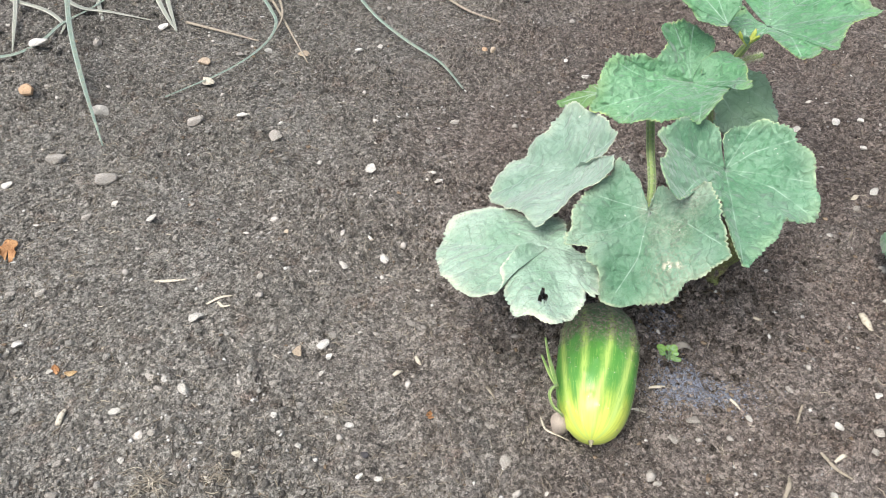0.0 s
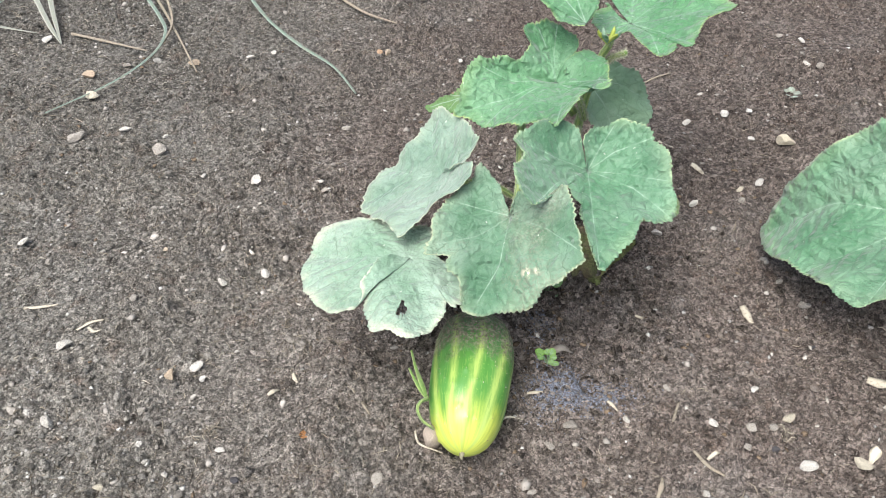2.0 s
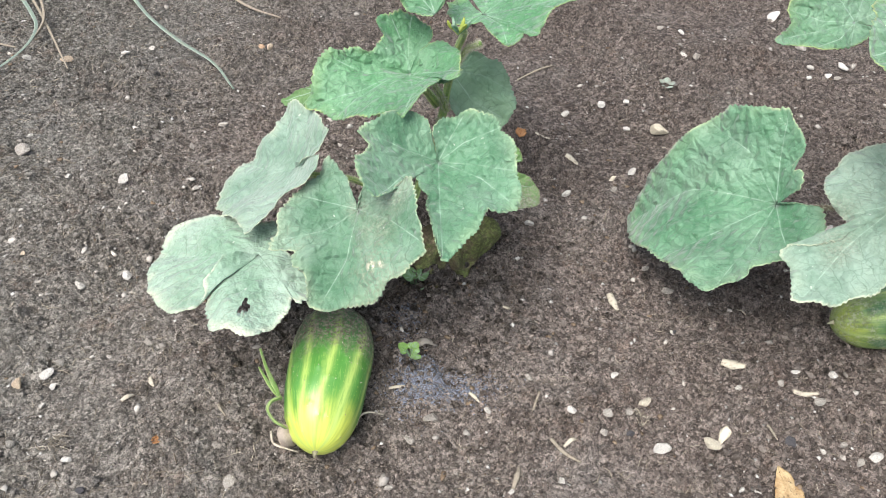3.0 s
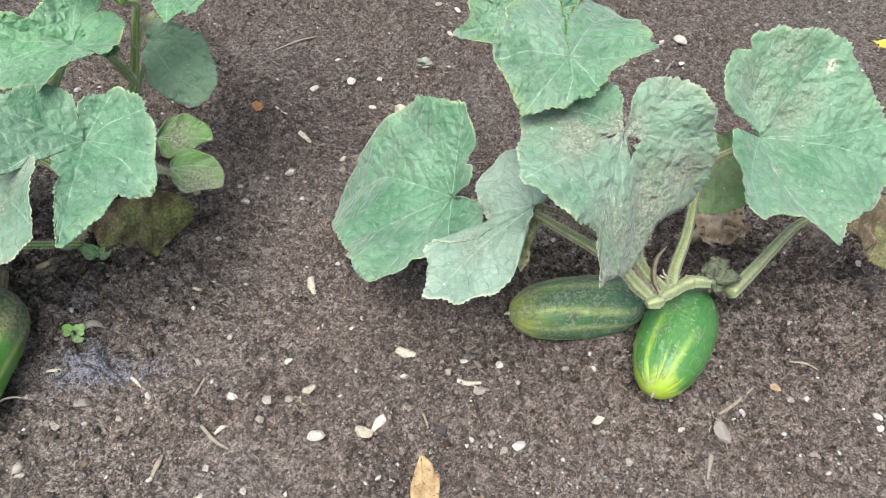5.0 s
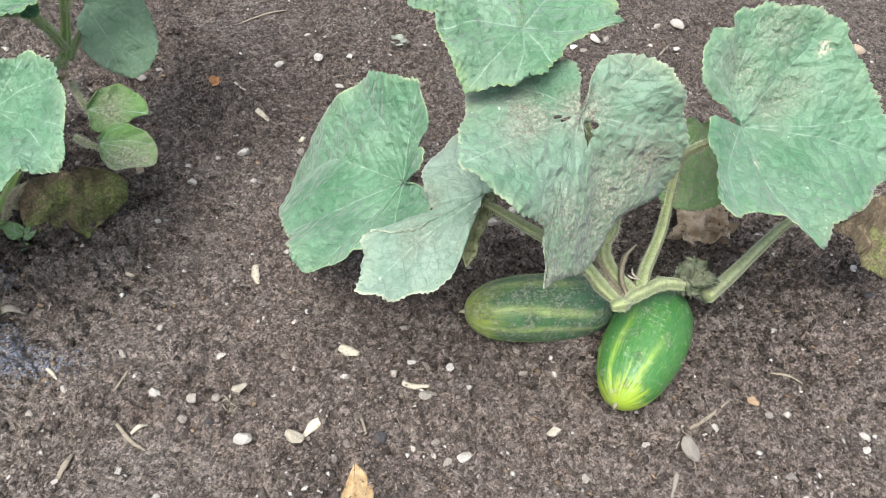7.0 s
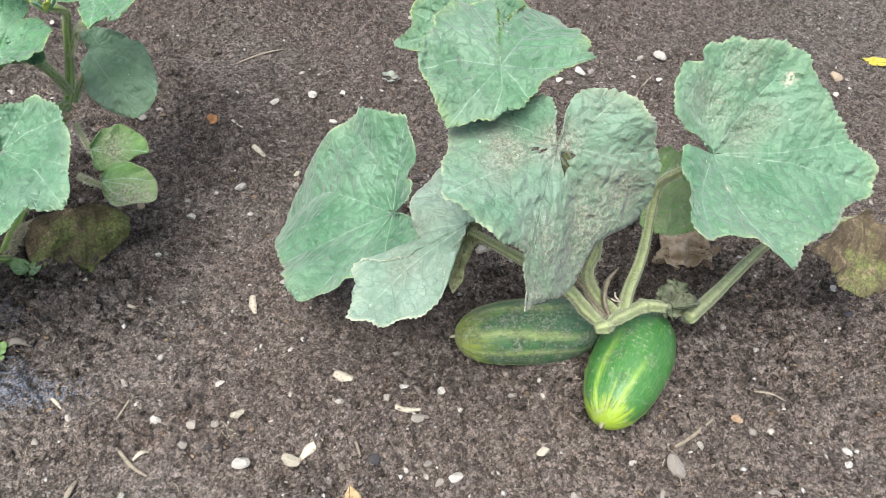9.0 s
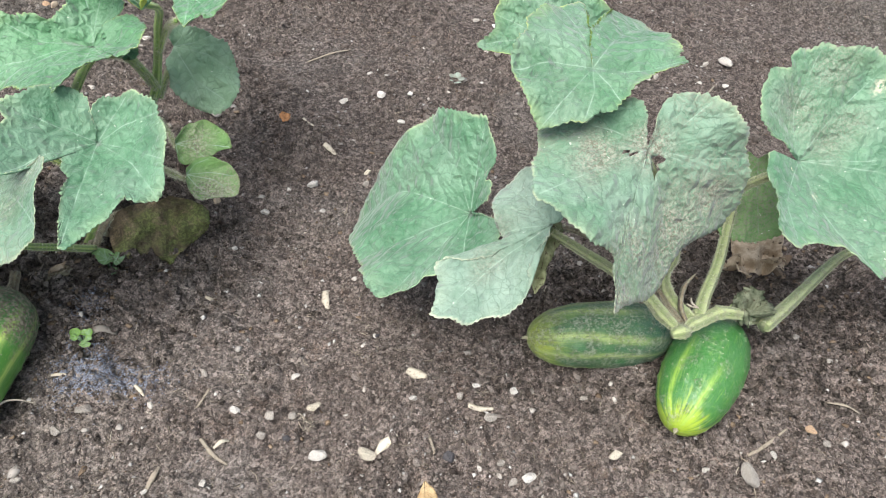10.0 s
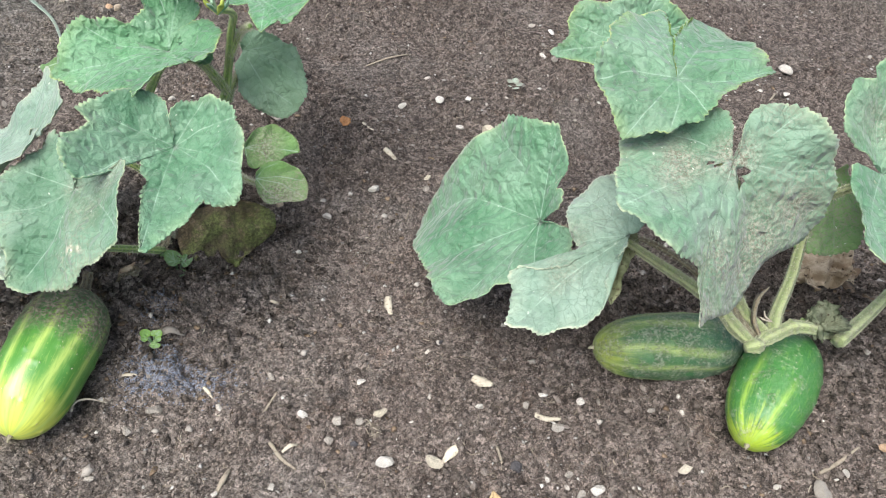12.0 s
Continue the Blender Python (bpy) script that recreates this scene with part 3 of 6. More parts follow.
WHITE_STICKS = [(0.586, 0.684, 0.59, 0.662, 7.2), (-0.155, 0.67, -0.121, 0.675, 3.2), (-0.088, 0.637, -0.061, 0.65, 2.5), (-0.073, 0.639, -0.056, 0.63, 3.1), (-0.18, 0.488, -0.181, 0.506, 5.3), (0.12, 0.564, 0.128, 0.573, 3.8), (0.139, 0.591, 0.145, 0.58, 3.3), (0.47, 0.665, 0.484, 0.662, 3.1), (0.358, 0.568, 0.373, 0.566, 2.8), (0.431, 0.56, 0.44, 0.552, 2.8), (0.668, 0.582, 0.684, 0.57, 9.1), (0.721, 0.545, 0.744, 0.543, 4.6), (0.569, 0.885, 0.583, 0.876, 6.3), (0.508, 0.502, 0.52, 0.509, 3.0), (0.54, 0.936, 0.554, 0.918, 3.4)]
TAN_STICKS = [(0.209, 0.554, 0.218, 0.539, 2.1), (0.497, 0.508, 0.521, 0.489, 3.0), (0.46, 0.466, 0.468, 0.486, 3.9), (0.684, 0.52, 0.691, 0.499, 2.4), (0.975, 0.512, 1.018, 0.537, 3.2), (1.069, 0.567, 1.099, 0.556, 2.3), (1.066, 1.032, 1.104, 1.086, 2.4), (0.495, 0.559, 0.485, 0.533, 2.1), (0.532, 1.069, 0.589, 1.108, 2.6)]
GREY_STICKS = [(0.952, 0.48, 0.94, 0.446, 4.1), (0.378, 0.607, 0.404, 0.611, 6.7)]
CUKE_YELLOW = [(0.3, 0.492, 0.029), (0.314, 0.63, 0.036)]
CUKE_DARK = [(0.777, 0.609, 0.033), (0.918, 0.619, 0.037)]
CUKE_GREEN = [(0.899, 0.518, 0.033), (0.972, 0.63, 0.04)]
STEM_A = [(0.339, 0.698, 0.0), (0.36, 0.711, 0.03), (0.383, 0.743, 0.07), (0.412, 0.799, 0.125), (0.419, 0.813, 0.155), (0.427, 0.812, 0.2), (0.433, 0.804, 0.225), (0.426, 0.784, 0.24)]
PET_B = [(0.419, 0.803, 0.14), (0.413, 0.798, 0.16), (0.401, 0.787, 0.185), (0.388, 0.776, 0.198)]
PET_A = [(0.424, 0.813, 0.175), (0.435, 0.813, 0.2), (0.448, 0.798, 0.225)]
PET_E = [(0.414, 0.802, 0.13), (0.406, 0.758, 0.14), (0.404, 0.684, 0.17)]
PET_D = [(0.411, 0.817, 0.136), (0.391, 0.824, 0.158), (0.373, 0.822, 0.165), (0.358, 0.803, 0.160), (0.353, 0.75, 0.147), (0.348, 0.685, 0.148), (0.339, 0.641, 0.16)]
PET_B2 = [(0.415, 0.815, 0.12), (0.419, 0.83, 0.13), (0.423, 0.847, 0.145)]
PET_C1 = [(0.383, 0.73, 0.06), (0.335, 0.73, 0.11), (0.282, 0.705, 0.15)]
PET_C = [(0.368, 0.693, 0.03), (0.306, 0.64, 0.09), (0.255, 0.624, 0.124)]
PET_G = [(0.373, 0.683, 0.01), (0.369, 0.699, 0.03), (0.38, 0.716, 0.05), (0.413, 0.726, 0.06)]
PET_F1 = [(0.414, 0.806, 0.1), (0.431, 0.774, 0.11), (0.442, 0.755, 0.115)]
PET_F2 = [(0.434, 0.734, 0.1), (0.447, 0.722, 0.105), (0.457, 0.722, 0.107)]
STEM_OLD = [(0.308, 0.664, 0.012), (0.336, 0.666, 0.02), (0.35, 0.686, 0.015), (0.368, 0.705, 0.02), (0.381, 0.728, 0.03)]
STEM_B = [(0.895, 0.576, 0.095), (0.911, 0.588, 0.092), (0.939, 0.603, 0.09), (0.960, 0.606, 0.086), (0.984, 0.618, 0.066), (1.018, 0.662, 0.028), (1.048, 0.707, 0.0)]
PET_J = [(0.919, 0.596, 0.09), (0.926, 0.615, 0.095), (0.942, 0.645, 0.11), (0.947, 0.669, 0.14), (0.946, 0.676, 0.17), (0.949, 0.661, 0.2), (0.965, 0.652, 0.228)]
PET_N = [(0.986, 0.601, 0.076), (1.022, 0.631, 0.075), (1.068, 0.67, 0.08), (1.092, 0.685, 0.09), (1.134, 0.694, 0.11), (1.172, 0.693, 0.125)]
PET_I = [(0.914, 0.593, 0.088), (0.895, 0.614, 0.095), (0.887, 0.627, 0.11), (0.889, 0.634, 0.14), (0.874, 0.632, 0.18), (0.819, 0.605, 0.268)]
PET_H2 = [(0.897, 0.577, 0.094), (0.881, 0.591, 0.1), (0.866, 0.604, 0.11), (0.835, 0.611, 0.13), (0.802, 0.614, 0.15), (0.768, 0.607, 0.185)]
PET_H = [(0.902, 0.59, 0.09), (0.892, 0.606, 0.092), (0.88, 0.625, 0.1), (0.827, 0.669, 0.11), (0.773, 0.674, 0.12), (0.716, 0.678, 0.122)]
PET_K = [(0.922, 0.597, 0.09), (0.9, 0.623, 0.12), (0.854, 0.679, 0.2), (0.779, 0.653, 0.3)]
TENDRIL_B = [(0.905, 0.589, 0.092), (0.9, 0.601, 0.1), (0.903, 0.615, 0.11), (0.914, 0.626, 0.115)]
FORK_1 = [(0.912, 0.611, 0.1), (0.912, 0.606, 0.099), (0.919, 0.603, 0.096)]
FORK_2 = [(0.907, 0.605, 0.099), (0.911, 0.603, 0.098), (0.919, 0.603, 0.096)]
WITHERED_FLOWER = [(0.974, 0.612, 0.090)]
WITHERED_LEAF = [(1.028, 0.721, 0.03), (1.046, 0.714, 0.02)]
SPROUT_STALK = [(0.270, 0.532, 0.049), (0.265, 0.523, 0.057), (0.263, 0.515, 0.058), (0.267, 0.510, 0.050), (0.274, 0.508, 0.043)]
SPROUT_BLADE_1 = [(0.257, 0.553, 0.088), (0.261, 0.544, 0.074), (0.266, 0.537, 0.060), (0.270, 0.531, 0.048)]
SPROUT_BLADE_2 = [(0.255, 0.545, 0.074), (0.260, 0.539, 0.065), (0.265, 0.535, 0.057), (0.271, 0.531, 0.047)]
ROOT_1 = [(0.259, 0.521, 0.003), (0.263, 0.508, 0.006), (0.274, 0.503, 0.005), (0.283, 0.503, 0.004)]
ROOT_2 = [(0.331, 0.526, 0.012), (0.334, 0.531, 0.018), (0.342, 0.537, 0.014), (0.354, 0.541, 0.003)]
STONE = [(0.275, 0.512, 0.02)]
CLOVER = [(0.378, 0.599, 0.006)]
SEEDLING = [(0.369, 0.69, 0.012), (0.381, 0.682, 0.012), (0.393, 0.683, 0.012), (0.389, 0.666, 0.008)]
STAR_WEED = [(0.728, 1.032, 0.004)]
DRY_CURL = [(0.52, 0.927, 0.006)]
ORANGE_LEAF = [(-0.33, 0.695, 0.006)]
RED_BIT = [(0.161, 0.523, 0.004), (-0.207, 0.546, 0.004), (-0.191, 0.544, 0.004), (0.161, 0.522, 0.004)]
MOULD = [(0.382, 0.57, 0.002), (0.407, 0.566, 0.002), (0.373, 0.636, 0.002), (0.391, 0.582, 0.002)]
SHELL = [(0.641, 0.498, 0.004), (0.649, 0.508, 0.005), (0.659, 0.516, 0.004)]
YELLOW_LEAF = [(1.504, 1.17, 0.006)]
ONION_1 = [(-0.496, 1.258, 0.06), (-0.425, 1.104, 0.05), (-0.364, 0.992, 0.03), (-0.294, 0.877, 0.006)]
ONION_2 = [(-0.62, 1.314, 0.03), (-0.56, 1.184, 0.02), (-0.523, 1.09, 0.006)]
ONION_3 = [(-0.555, 1.065, 0.008), (-0.509, 1.08, 0.01), (-0.486, 1.115, 0.012), (-0.476, 1.162, 0.014), (-0.445, 1.208, 0.016), (-0.404, 1.267, 0.03)]
ONION_4 = [(-0.584, 1.219, 0.02), (-0.522, 1.201, 0.014), (-0.476, 1.165, 0.012), (-0.471, 1.142, 0.008)]
ONION_5 = [(-0.524, 1.24, 0.03), (-0.465, 1.204, 0.02), (-0.409, 1.196, 0.012), (-0.344, 1.192, 0.006)]
ONION_6 = [(-0.472, 1.283, 0.03), (-0.439, 1.217, 0.016), (-0.411, 1.167, 0.006)]
ONION_7 = [(-0.383, 1.288, 0.03), (-0.329, 1.206, 0.016), (-0.297, 1.163, 0.006)]
ONION_8 = [(-0.357, 1.29, 0.03), (-0.327, 1.224, 0.016), (-0.295, 1.161, 0.006)]
ONION_9 = [(-0.216, 1.299, 0.03), (-0.163, 1.222, 0.018), (-0.144, 1.179, 0.014), (-0.151, 1.125, 0.01), (-0.189, 1.063, 0.006), (-0.255, 0.994, 0.005)]
ONION_10 = [(-0.048, 1.306, 0.012), (0.002, 1.225, 0.01), (0.059, 1.158, 0.008), (0.115, 1.104, 0.006), (0.152, 1.042, 0.005)]
STRAW_1 = [(-0.186, 1.282, 0.02), (-0.143, 1.212, 0.01), (-0.077, 1.092, 0.005)]
STRAW_2 = [(0.096, 1.308, 0.006), (0.145, 1.256, 0.006), (0.197, 1.216, 0.005)]
STRAW_3 = [(-0.291, 1.192, 0.006), (-0.23, 1.17, 0.006), (-0.164, 1.147, 0.005)]
STRAW_4 = [(-0.161, 1.264, 0.03), (-0.139, 1.201, 0.016), (-0.149, 1.131, 0.008)]
TUFTS = [(-0.072, 0.439), (-0.013, 0.446), (0.583, 0.527), (0.076, 0.523)]
CHIP = [(0.683, 0.45, 0.006)]
DARK_STONES = [(0.703, 0.497, 14), (0.567, 0.511, 9), (0.107, 0.481, 10), (1.208, 0.658, 13), (0.639, 0.63, 6)]

# ---- building helpers ----
def from_arrays(name, verts, faces, material, smooth=True, attributes=(), second=None):
    """A mesh from arrays of places and faces, with point attributes and one or two materials."""
    me = bpy.data.meshes.new(name)
    me.from_pydata([tuple(v) for v in verts], [], faces)
    me.materials.append(material)
    if second:
        me.materials.append(second)
    for key, values in attributes:
        me.attributes.new(key, "FLOAT", "POINT").data.foreach_set("value", np.asarray(values, dtype=np.float32))
    if smooth:
        me.polygons.foreach_set("use_smooth", [True] * len(me.polygons))
    me.update()
    return me


def thing(name, base, label, category, group=""):
    """A top-level Empty at the thing's base."""
    ob = new(name)
    ob.empty_display_size = 0.02
    ob.location = base
    return tagged(ob, label, category, group)


def part(name, me, parent, label=""):
    """Links a mesh whose places are counted from the thing's base as a part under it."""
    ob = new(name, me)
    ob.parent = parent
    return tagged(ob, label)


def smooth_line(points, n):
    """A rounded line through the given places, with n steps."""
    p = np.asarray(points, dtype=float)
    if len(p) == 2:
        p = np.array([p[0], p[0] * 0.5 + p[1] * 0.5, p[1]])
    q = np.vstack([2 * p[0] - p[1], p, 2 * p[-1] - p[-2]])
    t = np.linspace(0, len(p) - 1 - 1e-6, n)
    i = t.astype(int)
    f = (t - i)[:, None]
    a, b, c, d = q[i], q[i + 1], q[i + 2], q[i + 3]
    return 0.5 * (2 * b + (c - a) * f + (2 * a - 5 * b + 4 * c - d) * f ** 2 + (3 * b - a - 3 * c + d) * f ** 3)


def tube(name, points, radii, material, sides=12, steps=26, ribs=5, depth=0.12, flat=1.0, base=(0, 0, 0), knots=0.0, seed=1):
    """A grooved stem: a tapered tube along a line, its radius running through the radii, closed at both ends."""
    line = smooth_line(points, steps) - np.asarray(base)
    rad = np.interp(np.linspace(0, 1, steps), np.linspace(0, 1, len(radii)), radii)
    rng = np.random.default_rng(seed)
    rad = rad * (1 + knots * rng.normal(size=steps))
    tan = np.gradient(line, axis=0)
    tan /= np.linalg.norm(tan, axis=1)[:, None]
    side = np.cross(tan[0], (0.0, 0.0, 1.0) if abs(tan[0][2]) < 0.9 else (1.0, 0.0, 0.0))
    verts, groove = [], []
    for k in range(steps):
        side = side - tan[k] * (side @ tan[k])
        side /= np.linalg.norm(side)
        up = np.cross(side, tan[k])
        for j in range(sides):
            a = 2 * math.pi * j / sides
            w = math.cos(ribs * a)
            r = rad[k] * (1 + depth * w)
            verts.append(line[k] + r * (math.cos(a) * side + flat * math.sin(a) * up))
            groove.append(0.5 + 0.5 * w)
    faces = [(k * sides + j, k * sides + (j + 1) % sides, (k + 1) * sides + (j + 1) % sides, (k + 1) * sides + j)
             for k in range(steps - 1) for j in range(sides)]
    faces += [tuple(range(sides))[::-1], tuple((steps - 1) * sides + j for j in range(sides))]
    return from_arrays(name, verts, faces, material, True, [("groove", groove)])


def hairs(name, points, radii, material, count, length, base=(0, 0, 0), seed=3):
    """Short stiff hairs that stand off a stem."""
    rng = np.random.default_rng(seed)
    line = smooth_line(points, 60) - np.asarray(base)
    tan = np.gradient(line, axis=0)
    tan /= np.linalg.norm(tan, axis=1)[:, None]
    verts, faces = [], []
    for _ in range(count):
        k = rng.integers(0, 60)
        r = np.interp(k / 59, np.linspace(0, 1, len(radii)), radii)
        d = rng.normal(size=3)
        d -= tan[k] * (d @ tan[k])
        d /= np.linalg.norm(d)
        s = np.cross(d, tan[k]) * 0.00016
        foot = line[k] + d * r * 0.9
        tip = foot + (d + 0.4 * rng.normal(size=3)) * length * rng.uniform(0.5, 1.2)
        n = len(verts)
        verts += [foot + s, foot - s, foot + tan[k] * 0.0003, tip]
        faces += [(n, n + 1, n + 3), (n + 1, n + 2, n + 3), (n + 2, n, n + 3)]
    return from_arrays(name, verts, faces, material, False, [("groove", [1.0] * len(verts))])


@functools.lru_cache(maxsize=None)
def lattice(seed, rows):
    return np.random.default_rng(seed).random((rows, 97, 97))


def value_noise(x, y, cell, seed):
    """Smooth random heights, -1 to 1, on a lattice of the given cell."""
    grid = 2 * lattice(seed, 1)[0][:64, :64] - 1
    u, v = x / cell, y / cell
    i, j = np.floor(u).astype(int), np.floor(v).astype(int)
    f, g = u - i, v - j
    f, g = f * f * (3 - 2 * f), g * g * (3 - 2 * g)
    a, b = grid[i % 64, j % 64], grid[(i + 1) % 64, j % 64]
    c, d = grid[i % 64, (j + 1) % 64], grid[(i + 1) % 64, (j + 1) % 64]
    return (a * (1 - f) + b * f) * (1 - g) + (c * (1 - f) + d * f) * g


def domes(x, y, cell, seed):
    """Rounded lumps packed on an uneven lattice, with sharp clefts where they meet; heights in cells."""
    jx, jy, tall, wide, turn = lattice(seed, 5)
    u, v = x / cell, y / cell
    i, j = np.floor(u).astype(int), np.floor(v).astype(int)
    top = np.full_like(u, -1.0)
    for di in (-1, 0, 1):
        for dj in (-1, 0, 1):
            a, b = (i + di) % 97, (j + dj) % 97
            dx, dy = u - (i + di + jx[a, b]), v - (j + dj + jy[a, b])
            c, s = np.cos(3.14 * turn[a, b]), np.sin(3.14 * turn[a, b])
            r = 0.45 + 0.50 * wide[a, b]
            d2 = ((dx * c + dy * s) / (1.35 * r)) ** 2 + ((dy * c - dx * s) / (0.8 * r)) ** 2
            top = np.maximum(top, 0.55 * tall[a, b] + r * (1 - d2))
    return top


def soil_height(x, y):
    """The bed's surface: gentle swells, crusted patches, lumps and crumbs, a little higher and looser round the plants."""
    x, y = np.asarray(x, dtype=float), np.asarray(y, dtype=float)
    h = 0.0045 * value_noise(x, y, 0.30, 11) + 0.0034 * value_noise(x, y, 0.11, 12) + 0.0030 * value_noise(x, y, 0.045, 13)
    loose = np.clip(0.62 + 0.75 * value_noise(x, y, 0.11, 14) + 0.5 * value_noise(x, y, 0.04, 18), 0.15, 1.2)
    for px, py, high, wide in ((0.37, 0.70, 0.010, 0.09), (1.03, 0.68, 0.014, 0.10), (0.90, 0.64, 0.006, 0.07)):
        near = np.exp(-((x - px) ** 2 + (y - py) ** 2) / wide ** 2)
        h = h + high * near
        loose = loose + 0.9 * np.exp(-((x - px) ** 2 + (y - py) ** 2) / (1.5 * wide) ** 2)
    wx, wy = x + 0.0045 * value_noise(x, y, 0.011, 21) + 0.002 * value_noise(x, y, 0.005, 23), y + 0.0045 * value_noise(x, y, 0.011, 22) + 0.002 * value_noise(x, y, 0.005, 24)
    lumps = 0.0062 * domes(wx, wy, 0.0185, 31) + 0.0064 * domes(wx, wy, 0.0100, 32)
    return h + loose * (lumps + 0.0042 * domes(wx, wy, 0.0061, 33)) - 0.007 + 0.0010 * value_noise(x, y, 0.0062, 17)


def ground_z(x, y):
    return float(soil_height(np.array([x]), np.array([y]))[0])


# ---- ground: one sheet, fine in the bed, coarse out to the horizon ----
def build_ground():
    far = np.array([0.02, 0.05, 0.12, 0.3, 0.8, 2, 6, 20, 70, 250, 900])
    xs = np.concatenate([np.arange(-0.85, -0.55, 0.0040), np.arange(-0.55, 1.45, 0.0026), np.arange(1.45, 1.85, 0.0040)])
    ys = np.concatenate([np.arange(0.22, 0.36, 0.0040), np.arange(0.36, 0.95, 0.0022), np.arange(0.95, 1.40, 0.0036), np.arange(1.40, 1.80, 0.0060)])
    xs = np.concatenate([xs[0] - far[::-1], xs, xs[-1] + far])
    ys = np.concatenate([ys[0] - far[::-1], ys, ys[-1] + far])
    gx, gy = np.meshgrid(xs, ys)
    outside = np.maximum(np.maximum(-0.85 - gx, gx - 1.85), np.maximum(0.22 - gy, gy - 1.80))
    rough = np.clip(1 - outside / 0.05, 0, 1)
    gz = soil_height(gx, gy)
    gz = gz * rough + gz.mean() * (1 - rough)
    verts = np.stack([gx, gy, gz], axis=-1).reshape(-1, 3)
    w, h = len(xs), len(ys)
    k = (np.arange(h - 1)[:, None] * w + np.arange(w - 1)[None, :]).reshape(-1)
    quads = np.stack([k, k + 1, k + w + 1, k + w], axis=1)
    me = bpy.data.meshes.new("ground")
    me.vertices.add(len(verts))
    me.vertices.foreach_set("co", verts.astype(np.float32).ravel())
    me.loops.add(quads.size)
    me.loops.foreach_set("vertex_index", quads.astype(np.int32).ravel())
    me.polygons.add(len(quads))
    me.polygons.foreach_set("loop_start", np.arange(0, quads.size, 4, dtype=np.int32))
    me.polygons.foreach_set("use_smooth", np.ones(len(quads), dtype=bool))
    me.update(calc_edges=True)
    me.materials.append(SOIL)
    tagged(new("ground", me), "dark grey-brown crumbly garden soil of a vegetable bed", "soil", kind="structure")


build_ground()


# ---- leaves ----
def seg_distance(p, a, b):
    ab = b - a
    t = np.clip(((p - a) @ ab) / (ab @ ab + 1e-12), 0, 1)
    return np.linalg.norm(p - a - t[:, None] * ab, axis=1), t


